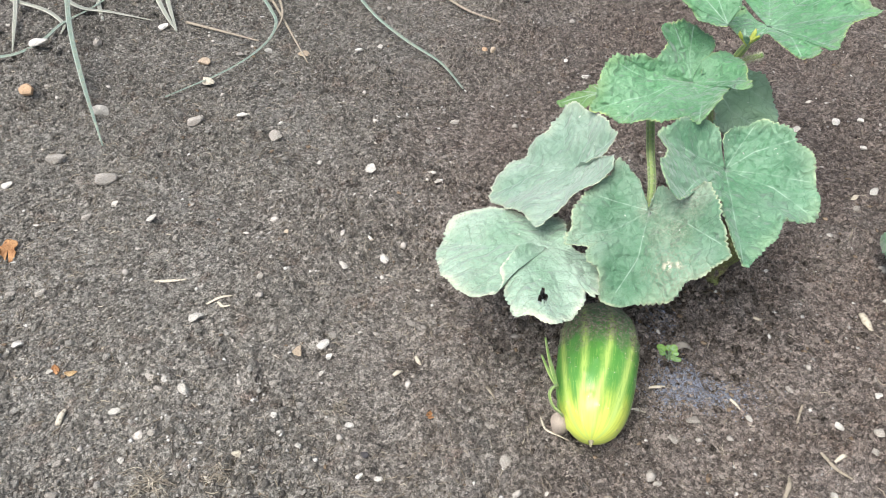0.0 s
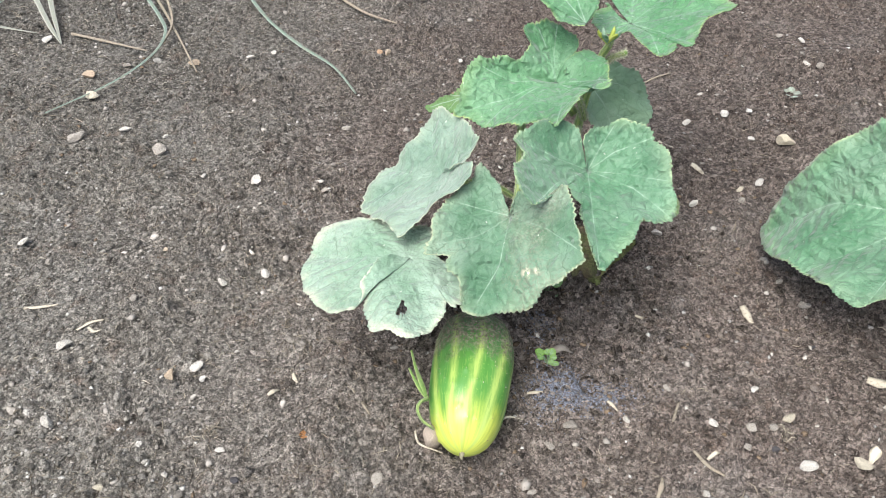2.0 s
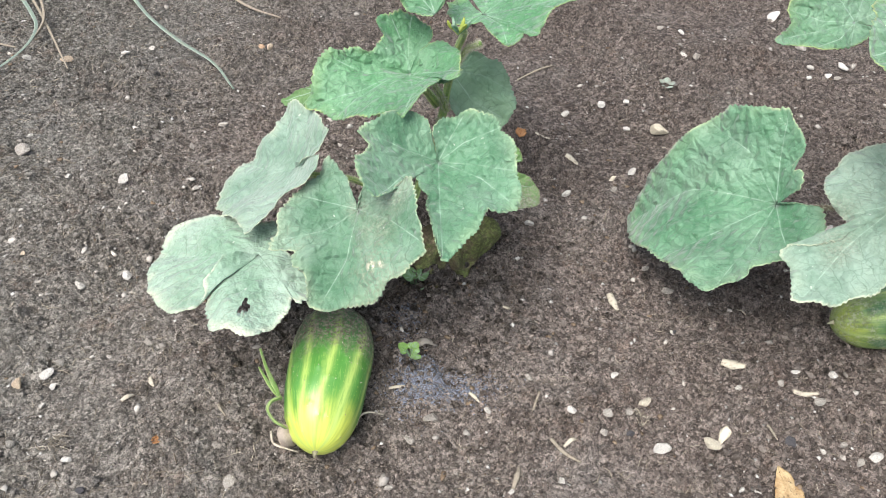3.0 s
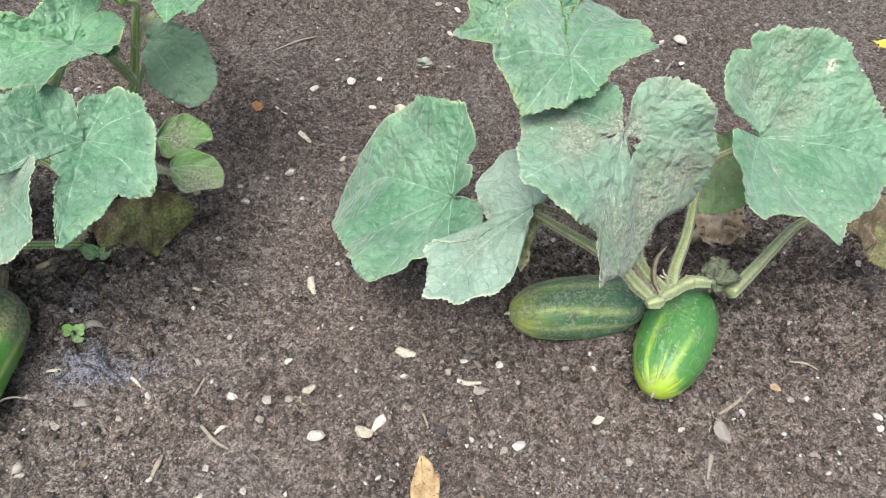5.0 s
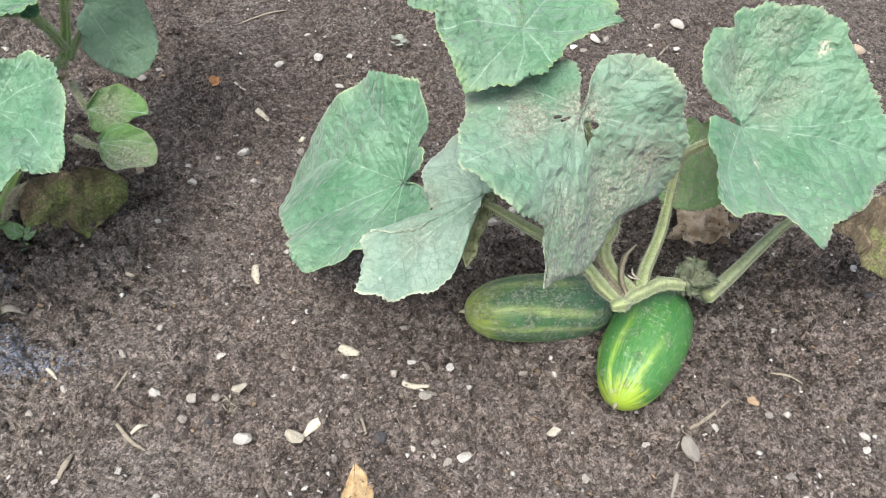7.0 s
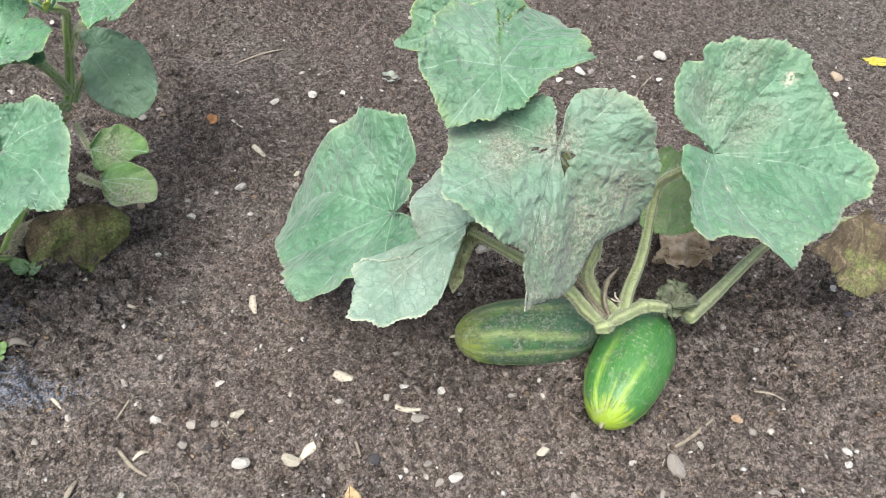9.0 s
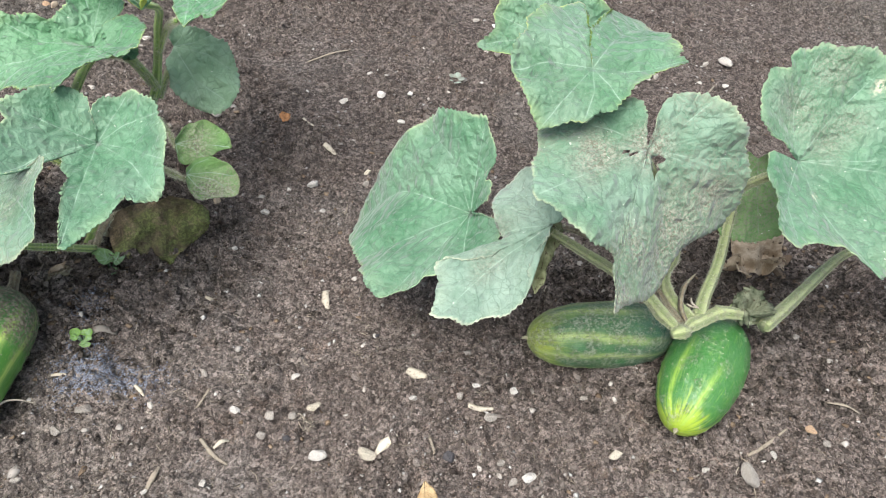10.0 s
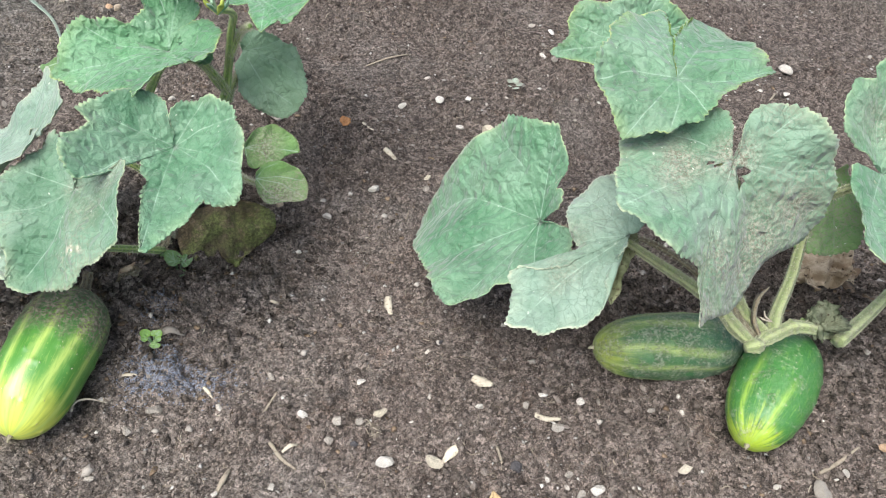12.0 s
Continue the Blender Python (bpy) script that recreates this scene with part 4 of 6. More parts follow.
def leaf_mesh(name, spec, material, base, sectors=720, rings=17, tooth=0.0027, pucker=0.0018, ruffle=0.0036, holes=(), seed=5, second=None, crumple=0.0, curl=0.0, soiled=(), lift=0.0045, overlap=0.003, soil=1.0, dents=(), scorched=()):
    """A lobed cucumber blade. spec: where the stalk joins it, its turn in degrees, its form (two slopes, a funnel and three bends,
    in mm at 50 mm from the stalk), and its margin, as degrees from the tip and mm from the stalk."""
    at, turn, form, margin = spec
    rng = np.random.default_rng(seed)
    polar = np.array([[float(v) for v in w.split(":")] for w in margin.split()])
    ang, rad = np.radians(polar[:, 0]), polar[:, 1] / 1000
    edge = np.stack([rad * np.sin(ang), rad * np.cos(ang)], axis=1)
    for _ in range(1):
        q = 0.82 * edge[:-1] + 0.18 * edge[1:]
        r = 0.18 * edge[:-1] + 0.82 * edge[1:]
        edge = np.vstack([edge[:1], np.stack([q, r], axis=1).reshape(-1, 2), edge[-1:]])
    run = np.concatenate([[0], np.cumsum(np.linalg.norm(np.diff(edge, axis=0), axis=1))])
    s = np.linspace(0, run[-1], sectors)
    rim = np.stack([np.interp(s, run, edge[:, 0]), np.interp(s, run, edge[:, 1])], axis=1)
    out = np.gradient(rim, axis=0)
    out = np.stack([-out[:, 1], out[:, 0]], axis=1)
    out /= np.linalg.norm(out, axis=1)[:, None] + 1e-9
    steps = np.cumsum(rng.uniform(0.0026, 0.0062, int(run[-1] / 0.0035) + 8))
    cell = np.searchsorted(steps, s)
    start = np.concatenate([[0], steps])[cell]
    within = (s - start) / (steps[cell] - start)
    high = tooth * rng.uniform(0.15, 1.25, len(steps) + 1)[cell] * np.clip((steps[cell] - start) / 0.006, 0.3, 1.2)
    teeth = out * (high * (0.55 - np.abs(within - 0.6) / 0.6))[:, None]
    broad_wave = 0.0022 * value_noise(s, s * 0, 0.012, 80 + seed)
    teeth = teeth + out * broad_wave[:, None]
    # flat places, ring by ring
    f = (np.arange(rings + 1) / rings) ** 0.85
    flat = f[:, None, None] * rim[None] + (f ** 9)[:, None, None] * teeth[None]
    p = flat.reshape(-1, 2)
    share = np.repeat(f, sectors)
    # veins: main ones to the lobes, each with side veins
    order = np.degrees(np.arctan2(rim[:, 0], rim[:, 1]))
    length = np.linalg.norm(rim, axis=1)
    lo, hi = polar[0, 0], polar[-1, 0]
    trace = np.interp(s, np.linspace(0, run[-1], len(polar)), polar[:, 0])
    unwrapped = np.degrees(np.unwrap(np.radians(order)))
    unwrapped += 360 * round((trace.mean() - unwrapped.mean()) / 360)
    lines, taken = [], []
    for goal in (-160, -118, -78, -38, 0, 38, 78, 118, 160, 200, 240, 280):
        if goal < lo + 14 or goal > hi - 14:
            continue
        near = np.where(np.abs(unwrapped - goal) < 17)[0]
        if len(near) == 0:
            continue
        k = near[np.argmax(length[near])]
        if any(abs(unwrapped[k] - u) < 14 for u in taken):
            continue
        taken.append(unwrapped[k])
        tip = rim[k] * 0.95
        bow = np.array([-tip[1], tip[0]]) * rng.uniform(-0.13, 0.13)
        mid = tip * 0.5 + bow
        lines += [(np.zeros(2), mid, 0.0008, 0.85, goal), (mid, tip, 0.00065, 0.25, goal)]
        for g in (0.22, 0.40, 0.56, 0.72, 0.86):
            for sign in (-1, 1):
                start = tip * g + bow * (1 - abs(2 * g - 1))
                a = math.atan2(tip[1], tip[0]) + sign * rng.uniform(0.65, 0.95)
                reach = np.linalg.norm(tip) * (0.42 - 0.28 * g) * rng.uniform(0.8, 1.15)
                lines.append((start, start + reach * np.array([math.cos(a), math.sin(a)]), 0.00035, 0.3, None))
    vein, gap, main = np.zeros(len(p)), np.full(len(p), 1.0), np.full(len(p), 1.0)
    branch, flank = np.zeros(len(p)), np.full(len(p), 1.0)
    systems = {}
    for a, b, wide, thin, system in lines:
        d, t = seg_distance(p, a, b)
        w = wide * (1 - t * (1 - thin))
        strength = 1.0 if wide > 0.0005 else 0.40
        vein = np.maximum(vein, strength * np.exp(-(d / (w + 0.00035)) ** 2))
        if wide > 0.0005:
            along = np.linalg.norm(a) + t * np.linalg.norm(b - a)
            branch = np.where(d < main, along - 0.7 * d, branch)
            cross = (b[0] - a[0]) * (p[:, 1] - a[1]) - (b[1] - a[1]) * (p[:, 0] - a[0])
            flank = np.where(d < main, d * np.sign(cross), flank)
            main = np.minimum(main, d)
            systems[system] = np.minimum(systems.get(system, 1.0), d)
        gap = np.minimum(gap, d + (0 if wide > 0.0005 else 0.0012))
    nearest = np.sort(np.stack([*systems.values(), np.full(len(p), 0.5), np.full(len(p), 0.5)]), axis=0)
    apart = nearest[1] - nearest[0]
    # form
    x, y = p[:, 0] / 0.05, p[:, 1] / 0.05
    slope_x, slope_y, funnel, bx, bxy, by = form
    z = (slope_x * x + slope_y * y + funnel * np.hypot(x, y) + bx * x * x + bxy * x * y + by * y * y) / 1000
    z = z + pucker * (1 - np.exp(-(gap / 0.0055) ** 2)) * np.clip(share * 3, 0, 1)
    z = z + lift * (1 - np.exp(-(main / 0.014) ** 2)) * np.clip(share * 1.5, 0, 1)
    z = z + 0.0011 * value_noise(p[:, 0] + seed, p[:, 1], 0.009, 30 + seed) * np.clip(share * 2, 0, 1)
    z = z + ruffle * share ** 3 * value_noise(p[:, 0] + 3 * seed, p[:, 1], 0.028, 50 + seed)
    z = z - curl * np.clip((share - 0.86) / 0.14, 0, 1) ** 2 * (0.5 + 0.5 * value_noise(p[:, 0], p[:, 1] + seed, 0.04, 70 + seed))
    around = np.tile(unwrapped, rings + 1)
    for goal, wide, deep in dents:
        z = z - deep / 1000 * np.exp(-(((around - goal + 180) % 360 - 180) / wide) ** 2) * np.sin(math.pi * share ** 0.8)
    side = np.tile(s, rings + 1)
    z = z + overlap * np.clip(share * 2, 0, 1) * (np.exp(-side / 0.022) - np.exp(-(run[-1] - side) / 0.022))
    if crumple:
        z = z + crumple * (np.abs(value_noise(p[:, 0] + seed, p[:, 1], 0.022, 90 + seed)) - 0.4) * share + crumple * 0.4 * value_noise(p[:, 0], p[:, 1], 0.010, 91)
    m = pose(*at, *turn)
    rot, loc = np.array(m.to_3x3()), np.array(at) - np.asarray(base)
    verts = np.stack([p[:, 0], p[:, 1], z], axis=1) @ rot.T + loc
    faces = []
    for j in range(rings):
        for k in range(sectors - 1):
            a = j * sectors + k
            c = (flat[j, k] + flat[j + 1, k + 1]) / 2
            if any(((c[0] - hx) / hr) ** 2 + ((c[1] - hy) / hs) ** 2 < 1 + 0.5 * math.sin(37 * math.atan2(c[1] - hy, c[0] - hx) * 0.13 + hx * 900) for hx, hy, hr, hs in holes):
                continue
            faces.append((a + 1, a + sectors + 1, a + sectors, a) if j else (a + sectors + 1, a + sectors, a))
    dirt = np.zeros(len(p))
    for dx, dy, dr in soiled:
        d = np.hypot(p[:, 0] - dx, p[:, 1] - dy) / dr + 0.35 * value_noise(p[:, 0], p[:, 1] + seed, 0.018, 60 + seed)
        dirt = np.maximum(dirt, np.clip(1.3 - d, 0, 1))
    dirt = dirt * soil
    burn = np.zeros(len(p))
    for dx, dy, dr in scorched:
        burn = np.maximum(burn, np.clip(1.6 - np.hypot(p[:, 0] - dx, p[:, 1] - dy) / dr - 0.5 * value_noise(p[:, 0], p[:, 1], 0.005, 61 + seed), 0, 1))
    return from_arrays(name, verts, faces, material, True, [("vein", vein), ("rim", share), ("soiled", dirt), ("scorch", burn), ("branch", branch), ("side", flank), ("mid", main), ("apart", apart)], second or material)


def add_leaf(plant, spec, material, label, base, name="leaf", thick=0.0006, second=None, **more):
    ob = part(name, leaf_mesh(name, spec, material, base, second=second, **more), plant, label)
    mod = ob.modifiers.new("thickness", "SOLIDIFY")
    mod.thickness, mod.offset, mod.material_offset = thick, -1.0, 1
    return ob


def add_petiole(leaf, points, radii, material, base, seed, label="hairy ribbed leaf stalk", steps=30):
    points = [*points[:-1], (points[-1][0], points[-1][1] + 0.002, points[-1][2] - 0.008)]
    part("petiole", tube("petiole", points, radii, material, 12, steps, 5, 0.13, 1.0, base, 0.035, seed), leaf, label)
    part("petiole_hairs", hairs("petiole_hairs", points, radii, HAIR, 1700, 0.0026, base, seed), leaf)["kind"] = "stuff"


def build_first_plant():
    base = (STEM_A[0][0], STEM_A[0][1], ground_z(*STEM_A[0][:2]))
    plant = thing("cucumber_plant", base, "upright young cucumber plant with layered lobed leaves", "plant", "cucumber plants")
    stem = [(p[0], p[1], p[2] - (0.012 if i == 0 else 0)) for i, p in enumerate(STEM_A)]
    part("main_stem", tube("main_stem", stem, (0.0055, 0.0048, 0.0046, 0.0042, 0.0038, 0.0032, 0.0026), STEM_GREEN, 14, 44, 5, 0.12, 1.0, base, 0.03, 4), plant, "ribbed green stem with fine hairs")
    part("stem_hairs", hairs("stem_hairs", stem, (0.0052, 0.004, 0.0028), HAIR, 1100, 0.0018, base, 9), plant)["kind"] = "stuff"
    part("old_stem", tube("old_stem", STEM_OLD, (0.005, 0.0062, 0.005, 0.0042), STEM_BROWN, 12, 44, 4, 0.3, 0.8, base, 0.16, 6), plant, "brown woody old stem near the soil")
    for k, (dx, dy, dz, mat) in enumerate(((0.004, -0.008, -0.002, WITHERED), (-0.006, 0.007, 0.003, STEM_BROWN), (0.010, -0.014, -0.006, STEM_BROWN), (-0.002, -0.003, 0.006, WITHERED))):
        line = [(p[0] + dx * math.cos(1.9 * i + k), p[1] + dy * math.sin(1.3 * i + k + 1), max(p[2] + dz, ground_z(p[0], p[1]) + 0.001)) for i, p in enumerate(STEM_OLD)]
        part("dry_stalk", tube("dry_stalk", line, (0.0012, 0.0026, 0.0022, 0.0030, 0.0010), mat, 9, 40, 3, 0.35, 0.6, base, 0.22, 50 + k), plant, "shrivelled brown stalk twisted round the old stem")
    top = add_leaf(plant, LEAF_TOP, FRESH, "bright fresh green top leaf", base, seed=2)
    add_petiole(top, PET_A, (0.0030, 0.0026, 0.0022), STEM_GREEN, base, 21)
    add_leaf(plant, LEAF_TOP_YOUNG, FRESH, "small bright young leaf beside the bud", base, seed=3, sectors=260)
    upper = add_leaf(plant, LEAF_UPPER, FRESH, "bright green quilted upper leaf with folded lobe", base, seed=4, pucker=0.0022, dents=((32, 20, 6), (-35, 25, -3)))
    add_leaf(upper, LOBE_FOLDED, FRESH, "folded lobe curling forward", base, "folded_lobe", seed=23, sectors=200, rings=18, second=UNDER)
    add_petiole(upper, PET_B, (0.0032, 0.0028, 0.0024), STEM_GREEN, base, 22)
    side = add_leaf(plant, LEAF_SIDE, PALE, "pale grey-green leaf drooping to the side", base, seed=5)
    add_petiole(side, PET_C1, (0.0032, 0.0028, 0.0024), STEM_GREEN, base, 23)
    low = add_leaf(plant, LEAF_LOW_HOLED, PALE_RIMMED, "pale rounded lower leaf with a bitten hole", base, seed=6, holes=LOW_HOLES, overlap=0.008)
    add_petiole(low, PET_C, (0.0034, 0.003, 0.0025), STEM_GREEN, base, 24)
    front = add_leaf(plant, LEAF_FRONT, DUSTY, "grey-green dusty leaf over the ripe cucumber", base, seed=7, soiled=((-0.035, -0.012, 0.022), (0.0, 0.0, 0.012), (-0.02, 0.02, 0.018)), soil=0.6, scorched=((-0.021, 0.052, 0.0034), (-0.029, 0.050, 0.0022), (-0.012, 0.057, 0.0018)), dents=((-20, 22, -3), (30, 24, 4)))
    add_petiole(front, PET_D, (0.0046, 0.0042, 0.0040, 0.0040, 0.0038, 0.0034, 0.0028), STEM_GREEN, base, 25)
    broad = add_leaf(plant, LEAF_BROAD, BROAD, "broad blue-green five-lobed leaf with ragged rim", base, seed=8)
    add_petiole(broad, PET_E, (0.0034, 0.003, 0.0025), STEM_GREEN, base, 26)
    add_leaf(plant, LEAF_STUB, BLEACHED, "small beige dried leaf between the pale leaves", base, "dried_leaf", seed=24, sectors=200, crumple=0.006, second=BLEACHED)
    back = add_leaf(plant, LEAF_BACK, DARKLEAF, "dark dull green leaf behind the stem", base, seed=9, sectors=260)
    add_petiole(back, PET_B2, (0.003, 0.0026, 0.0022), STEM_GREEN, base, 27)
    add_leaf(plant, LEAF_HIDDEN, OLIVE, "olive leaf tip behind the upper leaves", base, seed=10, sectors=160, rings=14)
    a = add_leaf(plant, LEAFLET_UPPER, OLIVE, "small oval olive-green seed leaf", base, soiled=((0.0, 0.02, 0.02),), seed=11, sectors=160, rings=16, tooth=0.0003)
    add_petiole(a, PET_F1, (0.002, 0.0016, 0.0013), STEM_GREEN, base, 28, steps=12)
    b = add_leaf(plant, LEAFLET_LOWER, OLIVE, "small oval dusty seed leaf", base, soiled=((0.01, 0.02, 0.025),), seed=12, sectors=160, rings=16, tooth=0.0003)
    add_petiole(b, PET_F2, (0.002, 0.0016, 0.0013), STEM_GREEN, base, 29, steps=12)
    dying = add_leaf(plant, LEAF_DYING, DYING, "brown-green dying leaf sagging onto the soil", base, seed=13, crumple=0.016, second=DYING, tooth=0.001)
    add_petiole(dying, PET_G, (0.0045, 0.004, 0.003), STEM_BROWN, base, 30, "thick withered brown leaf stalk")
    for k in range(5):
        x, y, z = STEM_A[3]
        a = 1.3 * k
        tip = (x + 0.007 * math.cos(a), y - 0.005 + 0.004 * math.sin(a), z - 0.004 - 0.004 * (k % 3))
        part("dry_bract", tube("dry_bract", ((x, y - 0.003, z), ((x + tip[0]) / 2, tip[1] - 0.003, z - 0.001), tip), (0.0012, 0.0028, 0.0008), WITHERED, 8, 10, 3, 0.3, 0.5, base, 0.15, k), plant, "dry papery bract on the stem")
    # bud at the top
    bx, by, bz = STEM_A[-1]
    for k in range(6):
        a = 1.05 * k
        tip = (bx + 0.010 * math.cos(a), by + 0.008 * math.sin(a) - 0.004, bz + 0.011)
        part("bud_scale", tube("bud_scale", ((bx, by, bz - 0.004), ((bx + tip[0]) / 2 + 0.003 * math.cos(a), (by + tip[1]) / 2, bz + 0.006), tip), (0.0018, 0.0034, 0.0010), PETAL if k % 2 else FRESH, 8, 10, 2, 0.1, 0.6, base, 0, k), plant, "yellow-green bud scale")
    return plant


LOW_HOLES = ((-0.061, 0.002, 0.0072, 0.0036),)
DUSTY_HOLES = ((-0.009, 0.010, 0.0030, 0.0085), (0.013, 0.006, 0.0065, 0.0012))


def build_second_plant():
    base = (STEM_B[-1][0], STEM_B[-1][1], ground_z(*STEM_B[-1][:2]))
    plant = thing("cucumber_plant", base, "low spreading cucumber plant with large dusty leaves", "plant", "cucumber plants")
    stem = [(p[0], p[1], p[2] - (0.012 if i == len(STEM_B) - 1 else 0)) for i, p in enumerate(STEM_B)]
    part("main_stem", tube("main_stem", stem, (0.0020, 0.0060, 0.0058, 0.0056, 0.0055, 0.0052, 0.005), STEM_PALE, 14, 60, 5, 0.14, 1.0, base, 0.04, 5), plant, "thick pale ribbed stem with soil dust")
    part("stem_hairs", hairs("stem_hairs", stem, (0.006, 0.0055, 0.005), HAIR, 1600, 0.0020, base, 10), plant)["kind"] = "stuff"
    rnd = add_leaf(plant, LEAF_ROUND, BROAD, "large rounded mid-green leaf leaning to the soil", base, seed=15)
    add_petiole(rnd, PET_H, (0.0032, 0.0030, 0.0028, 0.0024), STEM_BROWN, base, 31)
    # the second soil patch stands in for shade on the turned-away upper lobe
    turned = add_leaf(plant, LEAF_TURNED, PALE, "pale grey turned leaf with rolled edge", base, seed=16, soiled=((0.01, 0.06, 0.016), (0.03, 0.03, 0.02)), soil=0.5)
    add_petiole(turned, PET_H2, (0.0032, 0.0060, 0.0057, 0.0052, 0.0046, 0.0040, 0.0032), STEM_PALE, base, 32)
    add_leaf(turned, LEAF_ROLLED, ROLLED, "rolled-up edge showing the olive underside", base, "rolled_edge", seed=14, sectors=160, rings=12, second=ROLLED, tooth=0.0012, lift=0.001, overlap=0.0)
    for k, joint in enumerate((STEM_B[0], STEM_B[2], STEM_B[4])):
        x, y, z = joint
        part("node", tube("node", ((x - 0.008, y - 0.002, z), (x, y, z + 0.001), (x + 0.008, y + 0.003, z - 0.001)), (0.0040, 0.0068, 0.0042), STEM_PALE, 12, 14, 5, 0.20, 1.0, base, 0.06, 40 + k), plant, "swollen hairy stem node")
    dusty = add_leaf(plant, LEAF_DUSTY, DUSTY, "large heart-shaped leaf covered in brown dust", base, seed=17, holes=DUSTY_HOLES, soiled=((-0.045, 0.045, 0.036), (-0.002, 0.0, 0.020), (-0.012, 0.075, 0.034), (0.035, 0.012, 0.020), (-0.03, 0.075, 0.028), (0.0, 0.115, 0.035), (-0.06, 0.02, 0.02)), dents=((-52, 24, 6), (40, 30, -3)))
    add_petiole(dusty, PET_I, (0.0060, 0.0058, 0.0055, 0.005, 0.004, 0.003), STEM_PALE, base, 33)
    large = add_leaf(plant, LEAF_LARGE, BROAD, "largest pale blue-green leaf, upright and pointed", base, seed=18, soiled=((-0.03, -0.004, 0.022), (-0.05, -0.010, 0.018), (-0.02, -0.035, 0.030), (-0.045, -0.05, 0.025)), soil=0.6, scorched=((-0.076, -0.018, 0.0042), (0.012, 0.030, 0.002)), dents=((-92, 20, 7), (-55, 14, -3), (-150, 30, 4)))
    add_petiole(large, PET_J, (0.0062, 0.0055, 0.0048, 0.0042, 0.004, 0.0036, 0.003), STEM_PALE, base, 34)
    high = add_leaf(plant, LEAF_HIGH, DULL_FRESH, "fresh green quilted upper leaf with yellow rim", base, seed=19, pucker=0.0022, second=UNDER)
    add_petiole(high, [*PET_I[:4], *PET_K[2:]], (0.0040, 0.0040, 0.0038, 0.0036, 0.003), STEM_PALE, base, 35)
    add_leaf(plant, LEAF_HIGH_BACK, DULL_FRESH, "light green leaf behind the upper leaf", base, seed=20, sectors=300)
    add_leaf(plant, LEAF_UNDER, OLIVE, "shaded olive-green leaf beneath the large one", base, seed=21, sectors=240, second=OLIVE)
    edge = add_leaf(plant, LEAF_EDGE, DYING, "brown and olive withering leaf near the soil", base, seed=22, crumple=0.010, second=DYING)
    add_petiole(edge, PET_N, (0.0062, 0.0056, 0.0048, 0.0040, 0.0034, 0.003), STEM_PALE, base, 36)
    part("tendril", tube("tendril", TENDRIL_B, (0.0026, 0.0022, 0.0024, 0.0008), STEM_BROWN, 8, 24, 3, 0.2, 1.0, base, 0.1, 7), plant, "short curled hairy tendril")
    for line in (FORK_1, FORK_2):
        part("rootlet", tube("rootlet", line, (0.0007, 0.0010, 0.0004), STRAW_PALE, 6, 10, 2, 0.1, 1.0, base, 0.1, 3), plant, "pale forked rootlet at the stem node")
    for k in range(16):
        x, y, z = WITHERED_FLOWER[0]
        a = 2.4 * k
        pts = ((x, y, z - 0.012), (x + 0.012 * math.cos(a), y + 0.010 * math.sin(a), z + 0.002), (x + 0.020 * math.cos(a + 0.8), y + 0.016 * math.sin(a + 0.8), z + 0.007 * (k % 4 - 1.5)))
        part("withered_petal", tube("withered_petal", pts, (0.002, 0.0046, 0.0010), WITHERED_GREY, 9, 14, 4, 0.45, 0.40, base, 0.28, k), plant, "grey-green shrivelled flower petal")
    return plant


build_first_plant()
build_second_plant()


